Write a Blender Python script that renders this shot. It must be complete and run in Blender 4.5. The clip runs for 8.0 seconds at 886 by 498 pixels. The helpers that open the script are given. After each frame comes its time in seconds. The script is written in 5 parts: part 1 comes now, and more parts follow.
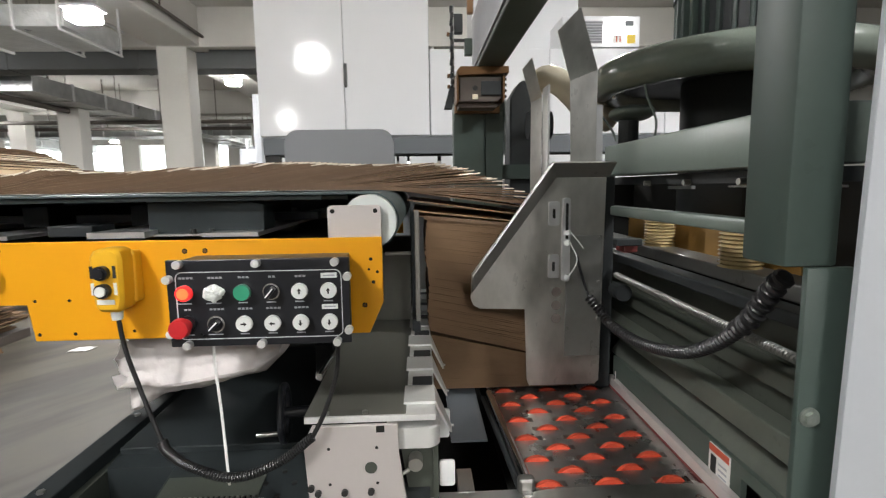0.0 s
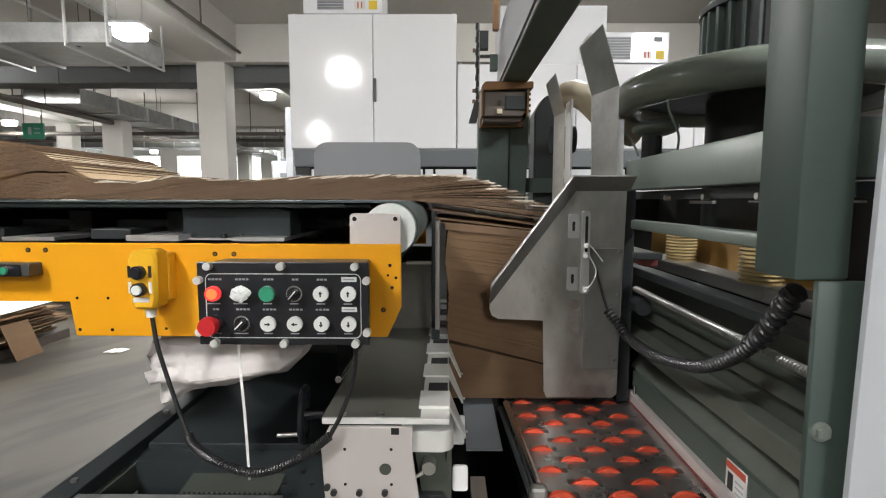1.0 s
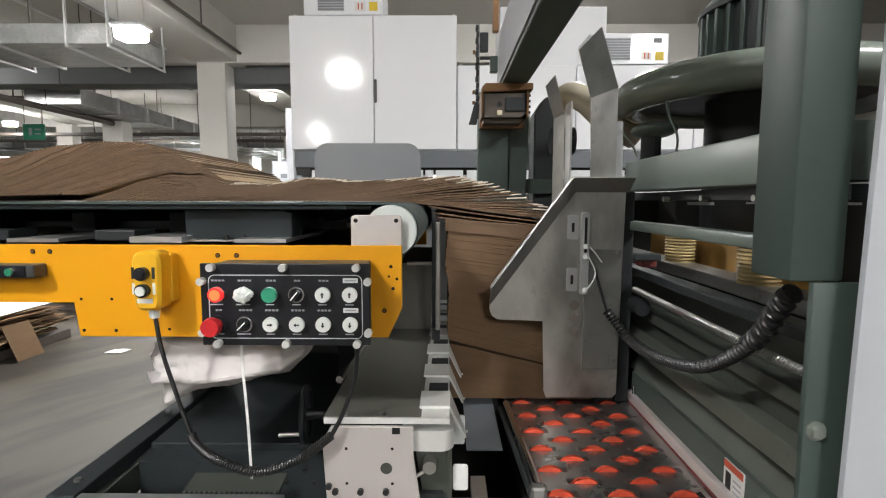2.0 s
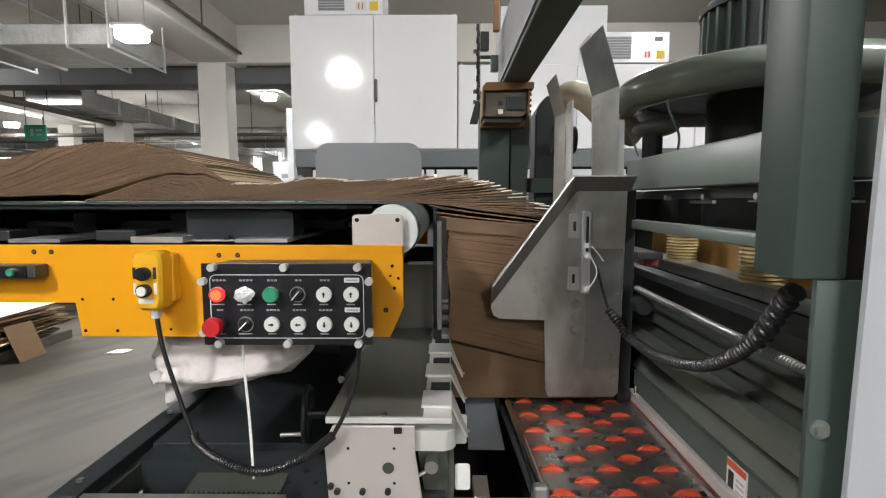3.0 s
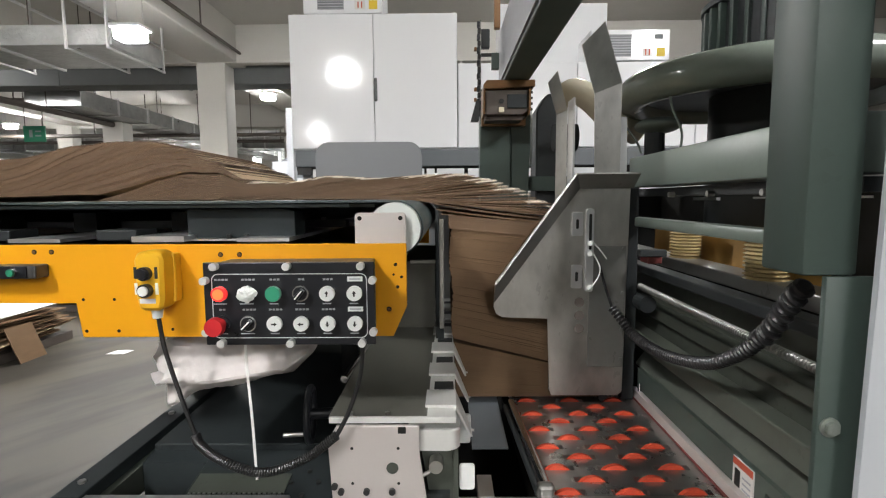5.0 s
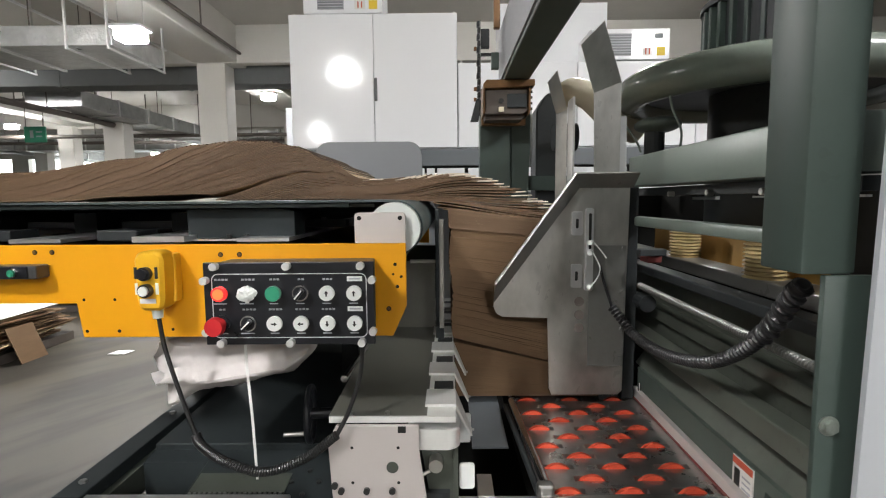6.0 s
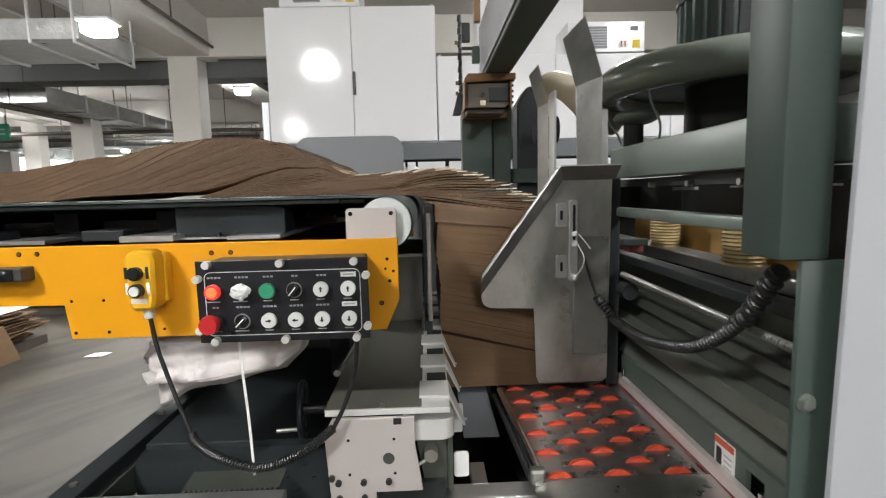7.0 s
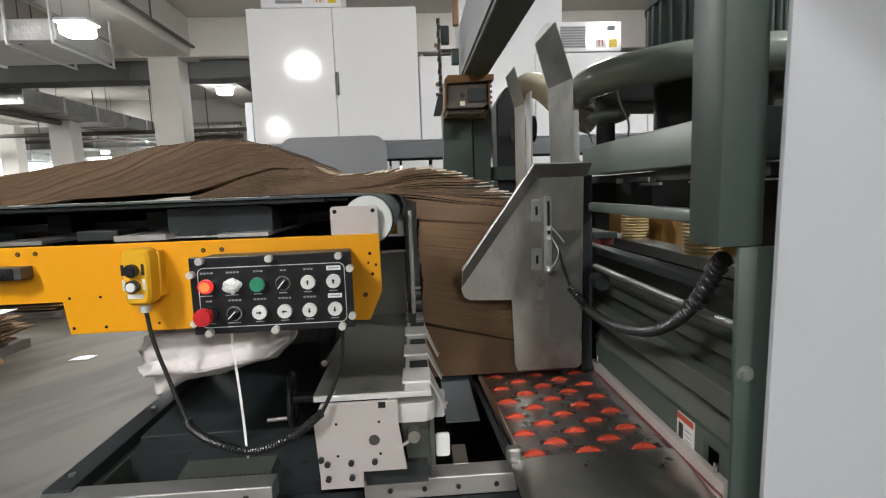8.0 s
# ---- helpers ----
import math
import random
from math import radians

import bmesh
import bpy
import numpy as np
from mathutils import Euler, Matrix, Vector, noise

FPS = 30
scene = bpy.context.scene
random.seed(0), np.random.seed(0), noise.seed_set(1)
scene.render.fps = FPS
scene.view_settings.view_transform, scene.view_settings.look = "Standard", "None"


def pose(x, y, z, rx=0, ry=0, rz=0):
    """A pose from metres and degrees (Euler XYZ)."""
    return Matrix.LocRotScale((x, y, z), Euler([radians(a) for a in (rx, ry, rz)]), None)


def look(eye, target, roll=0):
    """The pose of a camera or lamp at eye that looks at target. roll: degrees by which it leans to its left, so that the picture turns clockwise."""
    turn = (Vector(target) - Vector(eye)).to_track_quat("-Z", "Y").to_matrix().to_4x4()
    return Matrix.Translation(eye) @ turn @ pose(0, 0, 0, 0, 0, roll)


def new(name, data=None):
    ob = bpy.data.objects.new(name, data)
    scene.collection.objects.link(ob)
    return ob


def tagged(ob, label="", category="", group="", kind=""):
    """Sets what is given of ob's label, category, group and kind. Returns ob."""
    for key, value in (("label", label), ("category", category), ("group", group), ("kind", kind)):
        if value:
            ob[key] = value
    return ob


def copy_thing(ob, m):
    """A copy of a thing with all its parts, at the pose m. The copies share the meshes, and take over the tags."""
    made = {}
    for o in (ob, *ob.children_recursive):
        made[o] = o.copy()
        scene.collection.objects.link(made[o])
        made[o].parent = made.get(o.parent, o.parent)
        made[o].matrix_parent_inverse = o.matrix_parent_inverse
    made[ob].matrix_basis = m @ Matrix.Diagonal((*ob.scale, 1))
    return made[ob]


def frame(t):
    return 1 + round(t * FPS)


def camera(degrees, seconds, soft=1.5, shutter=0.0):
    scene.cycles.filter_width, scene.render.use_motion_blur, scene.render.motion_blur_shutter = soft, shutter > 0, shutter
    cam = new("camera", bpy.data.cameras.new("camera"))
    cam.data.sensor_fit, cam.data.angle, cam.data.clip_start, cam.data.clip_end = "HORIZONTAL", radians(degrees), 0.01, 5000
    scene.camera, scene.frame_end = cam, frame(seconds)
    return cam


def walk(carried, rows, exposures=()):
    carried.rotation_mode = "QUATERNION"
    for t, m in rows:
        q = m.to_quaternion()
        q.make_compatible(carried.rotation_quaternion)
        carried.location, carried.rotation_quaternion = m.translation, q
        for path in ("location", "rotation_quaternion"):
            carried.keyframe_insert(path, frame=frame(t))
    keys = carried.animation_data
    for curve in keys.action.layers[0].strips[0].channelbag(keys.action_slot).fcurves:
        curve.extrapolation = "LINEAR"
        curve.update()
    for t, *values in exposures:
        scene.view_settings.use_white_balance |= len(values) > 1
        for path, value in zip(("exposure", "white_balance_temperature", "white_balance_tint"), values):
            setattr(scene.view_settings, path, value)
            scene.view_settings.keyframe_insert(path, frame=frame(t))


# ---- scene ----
cam = camera(83.3, 8.0, soft=1.15, shutter=0.5)
PATH = [
    (0, (0.082, 0.173, 1.565), (0.168, 2.156, 1.319), -0.8), 
    (0.5, (0.102, 0.154, 1.562), (0.093, 2.144, 1.362), -0.4), 
    (1, (0.098, 0.143, 1.558), (0.081, 2.134, 1.366), 0.1), 
    (1.5, (0.098, 0.133, 1.561), (0.081, 2.124, 1.371), 0.1), 
    (3, (0.097, 0.135, 1.56), (0.075, 2.125, 1.368), -0.1), 
    (3.5, (0.1, 0.137, 1.557), (0.077, 2.127, 1.365), -0.2), 
    (4, (0.094, 0.141, 1.556), (0.071, 2.131, 1.363), -0.2), 
    (4.5, (0.089, 0.143, 1.557), (0.067, 2.134, 1.363), -0.3), 
    (6, (0.092, 0.141, 1.557), (0.068, 2.131, 1.361), -0.5), 
    (6.5, (0.088, 0.141, 1.559), (0.063, 2.131, 1.363), -0.6), 
    (7, (0.069, 0.125, 1.56), (0.126, 2.112, 1.336), -1.4), 
    (7.5, (0.071, 0.088, 1.555), (0.158, 2.072, 1.313), -2.2), 
    (8, (0.083, 0.052, 1.559), (0.193, 2.036, 1.326), -2.1), 
]
walk(cam, [(t, look(eye, target, roll)) for t, eye, target, roll in PATH], exposures=[(0.0, 0.0), (6.9, 0.0), (7.4, -0.12), (8.0, -0.14)])

# ---- light ----
scene.view_settings.exposure = 0.0
world = bpy.data.worlds.new("hall_air")
scene.world = world
world.use_nodes = True
world.node_tree.nodes["Background"].inputs[0].default_value = (0.75, 0.85, 1.0, 1)
world.node_tree.nodes["Background"].inputs[1].default_value = 0.25

# besides the visible lamps, unseen ones are added to fill the hall with light
LAMPS = [(-2.0, -1.6, 4.25), (-4.9, -10.8, 4.25), (-3.58, 6.1, 3.55), (-4.2, 12.3, 4.1), (-13.5, 15.8, 4.0),
         (3.4, 0.2, 4.25), (2.2, 7.2, 4.65), (3.0, -6.5, 4.25), (-8.5, 1.5, 4.3), (1.6, -4.6, 4.25),
         # (-10.5, 9.4) is out of view, added to brighten the ceiling and ducts
         (-10.2, 17.9, 4.1), (-18.5, 20.0, 4.1), (-15.0, 26.0, 4.1), (-7.0, 24.0, 4.1), (-10.5, 9.4, 4.2)]
LAMP_W = 114.0
for lx, ly, lz in LAMPS:
    ld = bpy.data.lights.new("hall_light", "AREA")
    ld.shape, ld.size, ld.size_y, ld.energy, ld.color = "RECTANGLE", 0.5, 0.3, LAMP_W, (1.0, 0.992, 0.985)
    lo = new("hall_light", ld)
    lo.matrix_basis = pose(lx, ly, lz - 0.21)


# ---- materials ----
def mat(name, col, rough=0.5, metal=0.0, var=0.15, scale=6.0, fine=60.0, bump=0.05, stretch=(1, 1, 1), rvar=0.1, coat=0.0, spots=0.0, relief=0.002, piece=0.0, spec=0.5, streak=0.0):
    m = bpy.data.materials.new(name)
    m.use_nodes = True
    nt = m.node_tree
    b = nt.nodes["Principled BSDF"]
    tc = nt.nodes.new("ShaderNodeTexCoord")
    mp = nt.nodes.new("ShaderNodeMapping")
    mp.inputs["Scale"].default_value = stretch
    nt.links.new(tc.outputs["Object"], mp.inputs[0])

    def nz(s, d, r=0.6):
        n = nt.nodes.new("ShaderNodeTexNoise")
        n.inputs["Scale"].default_value, n.inputs["Detail"].default_value, n.inputs["Roughness"].default_value = s, d, r
        nt.links.new(mp.outputs[0], n.inputs["Vector"])
        return n.outputs[0]
    big, small = nz(scale, 3), nz(fine, 4)

    def mth(op, a, c, d=None):
        n = nt.nodes.new("ShaderNodeMath")
        n.operation = op
        for i, v in enumerate((a, c, d)):
            if v is None:
                continue
            if isinstance(v, (int, float)):
                n.inputs[i].default_value = v
            else:
                nt.links.new(v, n.inputs[i])
        return n.outputs[0]
    k = mth("ADD", mth("MULTIPLY_ADD", big, 2 * var, 1 - var), mth("MULTIPLY_ADD", small, var, -var / 2))
    if spots:
        k = mth("MULTIPLY", k, mth("SUBTRACT", 1.0, mth("MULTIPLY", mth("GREATER_THAN", nz(scale * 5, 2), 0.68), spots)))
    if streak:
        m2 = nt.nodes.new("ShaderNodeMapping")
        m2.vector_type = "TEXTURE"
        m2.inputs["Rotation"].default_value = (0, 0, 1.0)
        m2.inputs["Scale"].default_value = (2.6, 0.7, 1)
        nt.links.new(tc.outputs["Object"], m2.inputs[0])
        n2 = nt.nodes.new("ShaderNodeTexNoise")
        n2.inputs["Scale"].default_value, n2.inputs["Detail"].default_value = 1.1, 4
        nt.links.new(m2.outputs[0], n2.inputs["Vector"])
        r2 = nt.nodes.new("ShaderNodeMapRange")
        r2.interpolation_type = "SMOOTHSTEP"
        r2.inputs[1].default_value, r2.inputs[2].default_value = 0.42, 0.58
        r2.inputs[3].default_value, r2.inputs[4].default_value = 1 - streak, 1.0
        nt.links.new(n2.outputs[0], r2.inputs[0])
        k = mth("MULTIPLY", k, r2.outputs[0])
    if piece:
        oi = nt.nodes.new("ShaderNodeObjectInfo")
        k = mth("MULTIPLY", k, mth("MULTIPLY_ADD", oi.outputs["Random"], 2 * piece, 1 - piece))
    mx = nt.nodes.new("ShaderNodeVectorMath")
    mx.operation = "SCALE"
    mx.inputs[0].default_value = col
    nt.links.new(k, mx.inputs["Scale"])
    nt.links.new(mx.outputs[0], b.inputs["Base Color"])
    b.inputs["Metallic"].default_value = metal
    b.inputs["Specular IOR Level"].default_value = spec
    nt.links.new(mth("ADD", mth("MULTIPLY_ADD", big, 2 * rvar, rough - rvar), mth("MULTIPLY_ADD", small, rvar, -rvar / 2)), b.inputs["Roughness"])
    if coat:
        b.inputs["Coat Weight"].default_value = coat
        b.inputs["Coat Roughness"].default_value = 0.12
    if bump:
        bp = nt.nodes.new("ShaderNodeBump")
        bp.inputs["Strength"].default_value, bp.inputs["Distance"].default_value = bump, relief
        nt.links.new(small, bp.inputs["Height"])
        nt.links.new(bp.outputs[0], b.inputs["Normal"])
    return m


def glow(name, col, strength):
    m = bpy.data.materials.new(name)
    m.use_nodes = True
    b = m.node_tree.nodes["Principled BSDF"]
    b.inputs["Base Color"].default_value = (*col, 1)
    b.inputs["Emission Color"].default_value = (*col, 1)
    b.inputs["Emission Strength"].default_value = strength
    return m


YELLOW = mat("yellow_paint", (0.80, 0.355, 0.008), 0.38, var=0.05, scale=3, fine=90, bump=0.03)
PENDANT = mat("pendant_plastic", (0.82, 0.45, 0.02), 0.42, var=0.06, scale=20, fine=200)
BLACK = mat("black_panel", (0.012, 0.013, 0.016), 0.32, var=0.2, scale=12, bump=0.02)
BOXGREY = mat("box_paint", (0.055, 0.055, 0.054), 0.4, var=0.15)
RUBBER = mat("black_rubber", (0.014, 0.014, 0.015), 0.40, var=0.2, scale=30)
CHROME = mat("chrome", (0.75, 0.75, 0.76), 0.14, 1.0, var=0.08, scale=40, bump=0.0)
STEEL = mat("brushed_steel", (0.52, 0.51, 0.48), 0.40, 1.0, var=0.42, scale=8, fine=40, bump=0.05, stretch=(1, 1, 0.5), rvar=0.16, spots=0.15)
STEELD = mat("dull_steel", (0.30, 0.30, 0.285), 0.42, 0.9, var=0.22, scale=5, fine=50, bump=0.05, rvar=0.12, spots=0.2)
PINK = mat("satin_plate", (0.74, 0.69, 0.67), 0.45, 0.55, var=0.05, scale=6, fine=120, bump=0.03)
ALU = mat("aluminium_profile", (0.72, 0.72, 0.72), 0.33, 0.85, var=0.1, scale=8, fine=70)
GREEN = mat("grey_green_paint", (0.046, 0.066, 0.058), 0.42, var=0.16, scale=4, fine=80, bump=0.06, spots=0.08)
GREENL = mat("pale_grey_green_paint", (0.145, 0.178, 0.157), 0.36, var=0.16, scale=5, fine=90, bump=0.05)
DARK = mat("dark_machine_paint", (0.026, 0.030, 0.032), 0.5, var=0.35, scale=5, fine=60, bump=0.05, spots=0.2, spec=0.35)
DUSTY = mat("dusty_dark_paint", (0.062, 0.070, 0.058), 0.42, var=0.3, scale=6, fine=50, bump=0.06, spots=0.2)
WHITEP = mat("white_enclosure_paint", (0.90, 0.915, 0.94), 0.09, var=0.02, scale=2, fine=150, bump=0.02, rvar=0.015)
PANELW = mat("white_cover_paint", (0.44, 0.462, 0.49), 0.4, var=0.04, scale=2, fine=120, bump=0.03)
HOOD = mat("hood_grey_paint", (0.21, 0.22, 0.24), 0.4, var=0.06, scale=4)
PLINTH = mat("plinth_paint", (0.14, 0.155, 0.17), 0.45, var=0.1, scale=4)
CONC = mat("painted_concrete", (0.56, 0.545, 0.51), 0.75, var=0.08, scale=1.2, fine=25, bump=0.1)
CEIL = mat("ceiling_concrete", (0.48, 0.465, 0.43), 0.85, var=0.12, scale=0.8, fine=20, bump=0.1)
FLOOR = mat("worn_hall_floor", (0.068, 0.057, 0.040), 0.55, var=0.55, streak=0.62, scale=0.9, fine=7, bump=0.05, stretch=(0.8, 1.0, 1), rvar=0.12)
DUCT = mat("galvanised_duct", (0.42, 0.425, 0.42), 0.34, 0.75, var=0.35, scale=2, fine=4, bump=0.55, rvar=0.12, relief=0.05)
BEAMD = mat("grey_duct_wrap", (0.115, 0.122, 0.122), 0.7, var=0.2, scale=2, fine=25)
PIPE = mat("rusty_pipe_paint", (0.09, 0.075, 0.065), 0.55, var=0.2)
KRAFT = mat("kraft_board", (0.134, 0.081, 0.045), 0.56, var=0.16, scale=5, fine=120, bump=0.12, stretch=(1, 4, 1), piece=0.12, spec=0.4)
KRAFTS = mat("kraft_board_stack", (0.142, 0.088, 0.049), 0.75, var=0.24, scale=3, fine=60, bump=0.05, stretch=(0.5, 1, 5), spec=0.2, piece=0.03)
LINER = mat("pale_board_liner", (0.60, 0.45, 0.29), 0.6, var=0.08, scale=5, fine=100, spec=0.25, piece=0.1)
BELT = mat("conveyor_belt_rubber", (0.05, 0.07, 0.072), 0.5, var=0.12, scale=10, fine=90)
CAPW = mat("white_nylon", (0.72, 0.76, 0.74), 0.4, var=0.06, scale=8)
ORANGE = mat("orange_urethane", (0.62, 0.078, 0.035), 0.55, var=0.22, scale=60, fine=300, bump=0.05)
BRONZE = mat("orange_brown_bracket", (0.17, 0.085, 0.03), 0.5, 0.2, var=0.3, scale=10)
RED = mat("red_plastic", (0.55, 0.025, 0.03), 0.35, var=0.08, scale=40)
GREENB = mat("green_plastic", (0.035, 0.28, 0.16), 0.38, var=0.06, scale=40)
WHITEB = mat("white_plastic", (0.78, 0.80, 0.78), 0.4, var=0.04, scale=40)
INK = mat("black_print", (0.02, 0.02, 0.02), 0.5, var=0.1)
PRINT = mat("white_print", (0.33, 0.34, 0.35), 0.5, var=0.1, scale=90)
CREAM = mat("cream_hose", (0.72, 0.66, 0.52), 0.24, var=0.08, scale=8)
OUTLINE = mat("outline_print", (0.66, 0.67, 0.68), 0.5, var=0.05)
DIMRED = mat("dull_red_edge", (0.22, 0.05, 0.045), 0.5, var=0.3, scale=20)
REDLENS = glow("red_lens_light", (1.0, 0.03, 0.03), 0.7)
WORN = mat("worn_roller_plate", (0.44, 0.43, 0.42), 0.30, 0.95, var=0.35, scale=9, fine=40, bump=0.06, rvar=0.12, spots=0.1)
RING = mat("ring_duct_paint", (0.20, 0.232, 0.20), 0.20, var=0.1, scale=5, fine=80)
ZINC = mat("pale_zinc_sheet", (0.74, 0.74, 0.72), 0.42, 0.35, var=0.08, scale=9, fine=80)
PLATE = mat("olive_grey_plate", (0.150, 0.150, 0.130), 0.36, 0.3, var=0.2, scale=6, fine=60)
SHEEN = mat("polished_cover_steel", (0.66, 0.65, 0.63), 0.30, 1.0, var=0.2, scale=8, fine=60, bump=0.04, rvar=0.06)
WRAP = mat("milky_plastic_wrap", (0.62, 0.585, 0.575), 0.33, var=0.16, scale=9, fine=38, bump=0.9, rvar=0.12)
TIE = mat("white_nylon_tie", (0.82, 0.82, 0.80), 0.4, var=0.04)
CARD = mat("ochre_board", (0.48, 0.27, 0.07), 0.65, var=0.14, scale=8)
BELLOW = mat("amber_hose_plastic", (0.48, 0.38, 0.20), 0.22, var=0.2, scale=20)
SIGNG = mat("green_exit_sign", (0.03, 0.22, 0.13), 0.5, var=0.05)
SIGNW = mat("sign_white", (0.78, 0.77, 0.74), 0.5, var=0.05, scale=30)
SIGNR = mat("sign_red", (0.62, 0.10, 0.05), 0.5, var=0.08, scale=30)
SIGNY = mat("label_yellow", (0.80, 0.58, 0.03), 0.5, var=0.05, scale=30)
GRILLE = mat("grille_grey", (0.42, 0.43, 0.46), 0.5, var=0.08)
TRAY = mat("blue_black_tray_paint", (0.024, 0.030, 0.032), 0.58, var=0.3, scale=5, fine=60, bump=0.05, spots=0.15, rvar=0.1, spec=0.2)
# near-black for holes, and for shade painted onto the machine's inner surfaces
HOLE = mat("hole_shade_dark", (0.024, 0.024, 0.023), 0.8, var=0.1, bump=0, spec=0.1)
REDLAMP = glow("red_indicator_light", (1.0, 0.11, 0.03), 1.9)
# pale colour painted on board tips for the light they catch
TIPLIT = mat("lit_board_tip", (0.72, 0.63, 0.52), 0.5, var=0.15, scale=30, fine=200, piece=0.15)
BOLTG = mat("worn_painted_bolt", (0.26, 0.29, 0.26), 0.38, 0.6, var=0.4, scale=60, fine=200, bump=0.3)
# lighter copy of the dusty paint, for rails that catch more light
DUSTLIT = mat("lit_dusty_paint", (0.105, 0.118, 0.098), 0.45, var=0.3, scale=7, fine=50, bump=0.06, spots=0.12)
GREEND = mat("dusty_green_paint", (0.074, 0.096, 0.082), 0.42, var=0.28, scale=6, fine=60, bump=0.06, spots=0.12)
WALLR = mat("rear_wall_paint", (0.052, 0.060, 0.052), 0.5, var=0.3, scale=4, fine=40)
LAMPGLOW = glow("lamp_tube_light", (1.0, 0.985, 0.96), 350.0)
DAY = glow("daylight_backdrop", (0.95, 1.0, 1.0), 3.0)


# ---- builders ----
def part(name, bm, material, parent=None, label="", smooth=False):
    me = bpy.data.meshes.new(name)
    bmesh.ops.recalc_face_normals(bm, faces=bm.faces[:])
    bm.to_mesh(me)
    bm.free()
    me.materials.append(material)
    if smooth:
        for p in me.polygons:
            p.use_smooth = True
        me.set_sharp_from_angle(angle=radians(35))
    ob = new(name, me)
    if parent is not None:
        ob.parent = parent
    if label:
        ob["label"] = label
    return ob


def thing(name, label, category, at=(0, 0, 0), group="", kind=""):
    ob = new(name)
    ob.empty_display_size = 0.05
    ob.location = at
    return tagged(ob, label, category, group, kind)


def box(bm, x0, x1, y0, y1, z0, z1, bevel=0.0):
    r = bmesh.ops.create_cube(bm, size=1, matrix=Matrix.LocRotScale(((x0 + x1) / 2, (y0 + y1) / 2, (z0 + z1) / 2), None, (x1 - x0, y1 - y0, z1 - z0)))
    if bevel:
        ed = list({e for v in r["verts"] for e in v.link_edges})
        bmesh.ops.bevel(bm, geom=ed, offset=bevel, segments=2, affect="EDGES", profile=0.5)
    return bm


def bx(x0, x1, y0, y1, z0, z1, bevel=0.0):
    return box(bmesh.new(), x0, x1, y0, y1, z0, z1, bevel)


def cyl(bm, a, b, r, seg=16, r2=None):
    a, b = Vector(a), Vector(b)
    q = (b - a).to_track_quat("Z", "Y")
    bmesh.ops.create_cone(bm, cap_ends=True, segments=seg, radius1=r, radius2=r if r2 is None else r2, depth=(b - a).length,
                          matrix=Matrix.LocRotScale((a + b) / 2, q, None))
    return bm


def cy(a, b, r, seg=16, r2=None):
    return cyl(bmesh.new(), a, b, r, seg, r2)


def prism(pts, axis, a, b, bevel=0.0, bm=None):
    """A flat outline, extruded along an axis from a to b."""
    bm = bm or bmesh.new()

    def p3(u, v, w):
        return {"x": (w, u, v), "y": (u, w, v), "z": (u, v, w)}[axis]
    lo = [bm.verts.new(p3(u, v, a)) for u, v in pts]
    hi = [bm.verts.new(p3(u, v, b)) for u, v in pts]
    n = len(pts)
    bm.faces.new(lo)
    bm.faces.new(hi[::-1])
    for i in range(n):
        bm.faces.new((lo[i], lo[(i + 1) % n], hi[(i + 1) % n], hi[i]))
    if bevel:
        bmesh.ops.bevel(bm, geom=bm.edges[:], offset=bevel, segments=1, affect="EDGES")
    return bm


def rounded(x0, x1, z0, z1, r, seg=6, corners=(1, 1, 1, 1)):
    """A rectangle's outline; corners: bottom-left, bottom-right, top-right, top-left."""
    pts = []
    for (cx, cz, a0), on in zip(((x0 + r, z0 + r, 180), (x1 - r, z0 + r, 270), (x1 - r, z1 - r, 0), (x0 + r, z1 - r, 90)), corners):
        if on:
            pts += [(cx + r * math.cos(radians(a0 + 90 * i / seg)), cz + r * math.sin(radians(a0 + 90 * i / seg))) for i in range(seg + 1)]
        else:
            pts.append((x0 if cx < (x0 + x1) / 2 else x1, z0 if cz < (z0 + z1) / 2 else z1))
    return pts


def tube(pts, r, seg=10, bm=None, radii=None):
    """A round bar along a line of points."""
    bm = bm or bmesh.new()
    pts = [Vector(p) for p in pts]
    rings = []
    up = Vector((0.13, 0.31, 0.94))
    for i, p in enumerate(pts):
        d = (pts[min(i + 1, len(pts) - 1)] - pts[max(i - 1, 0)]).normalized()
        u = d.cross(up).normalized()
        v = u.cross(d)
        up = v
        rr = radii[i] if radii else r
        rings.append([bm.verts.new(p + rr * (math.cos(2 * math.pi * k / seg) * u + math.sin(2 * math.pi * k / seg) * v)) for k in range(seg)])
    for a, b in zip(rings, rings[1:]):
        for k in range(seg):
            bm.faces.new((a[k], a[(k + 1) % seg], b[(k + 1) % seg], b[k]))
    bm.faces.new(rings[0][::-1])
    bm.faces.new(rings[-1])
    return bm


def spline(ctrl, n=24):
    """A smooth line through control points (Catmull-Rom)."""
    c = [Vector(p) for p in ctrl]
    c = [2 * c[0] - c[1]] + c + [2 * c[-1] - c[-2]]
    out = []
    for i in range(1, len(c) - 2):
        for k in range(n):
            t = k / n
            p0, p1, p2, p3 = c[i - 1:i + 3]
            out.append(0.5 * (2 * p1 + (p2 - p0) * t + (2 * p0 - 5 * p1 + 4 * p2 - p3) * t * t + (3 * p1 - p0 - 3 * p2 + p3) * t ** 3))
    out.append(c[-2])
    return out


def even(line, step):
    """The same line with points at even steps."""
    out, left = [line[0]], step
    for a, b in zip(line, line[1:]):
        d = (b - a).length
        while d >= left:
            a = a.lerp(b, left / d)
            out.append(a)
            d, left = (b - a).length, step
        left -= d
    return out


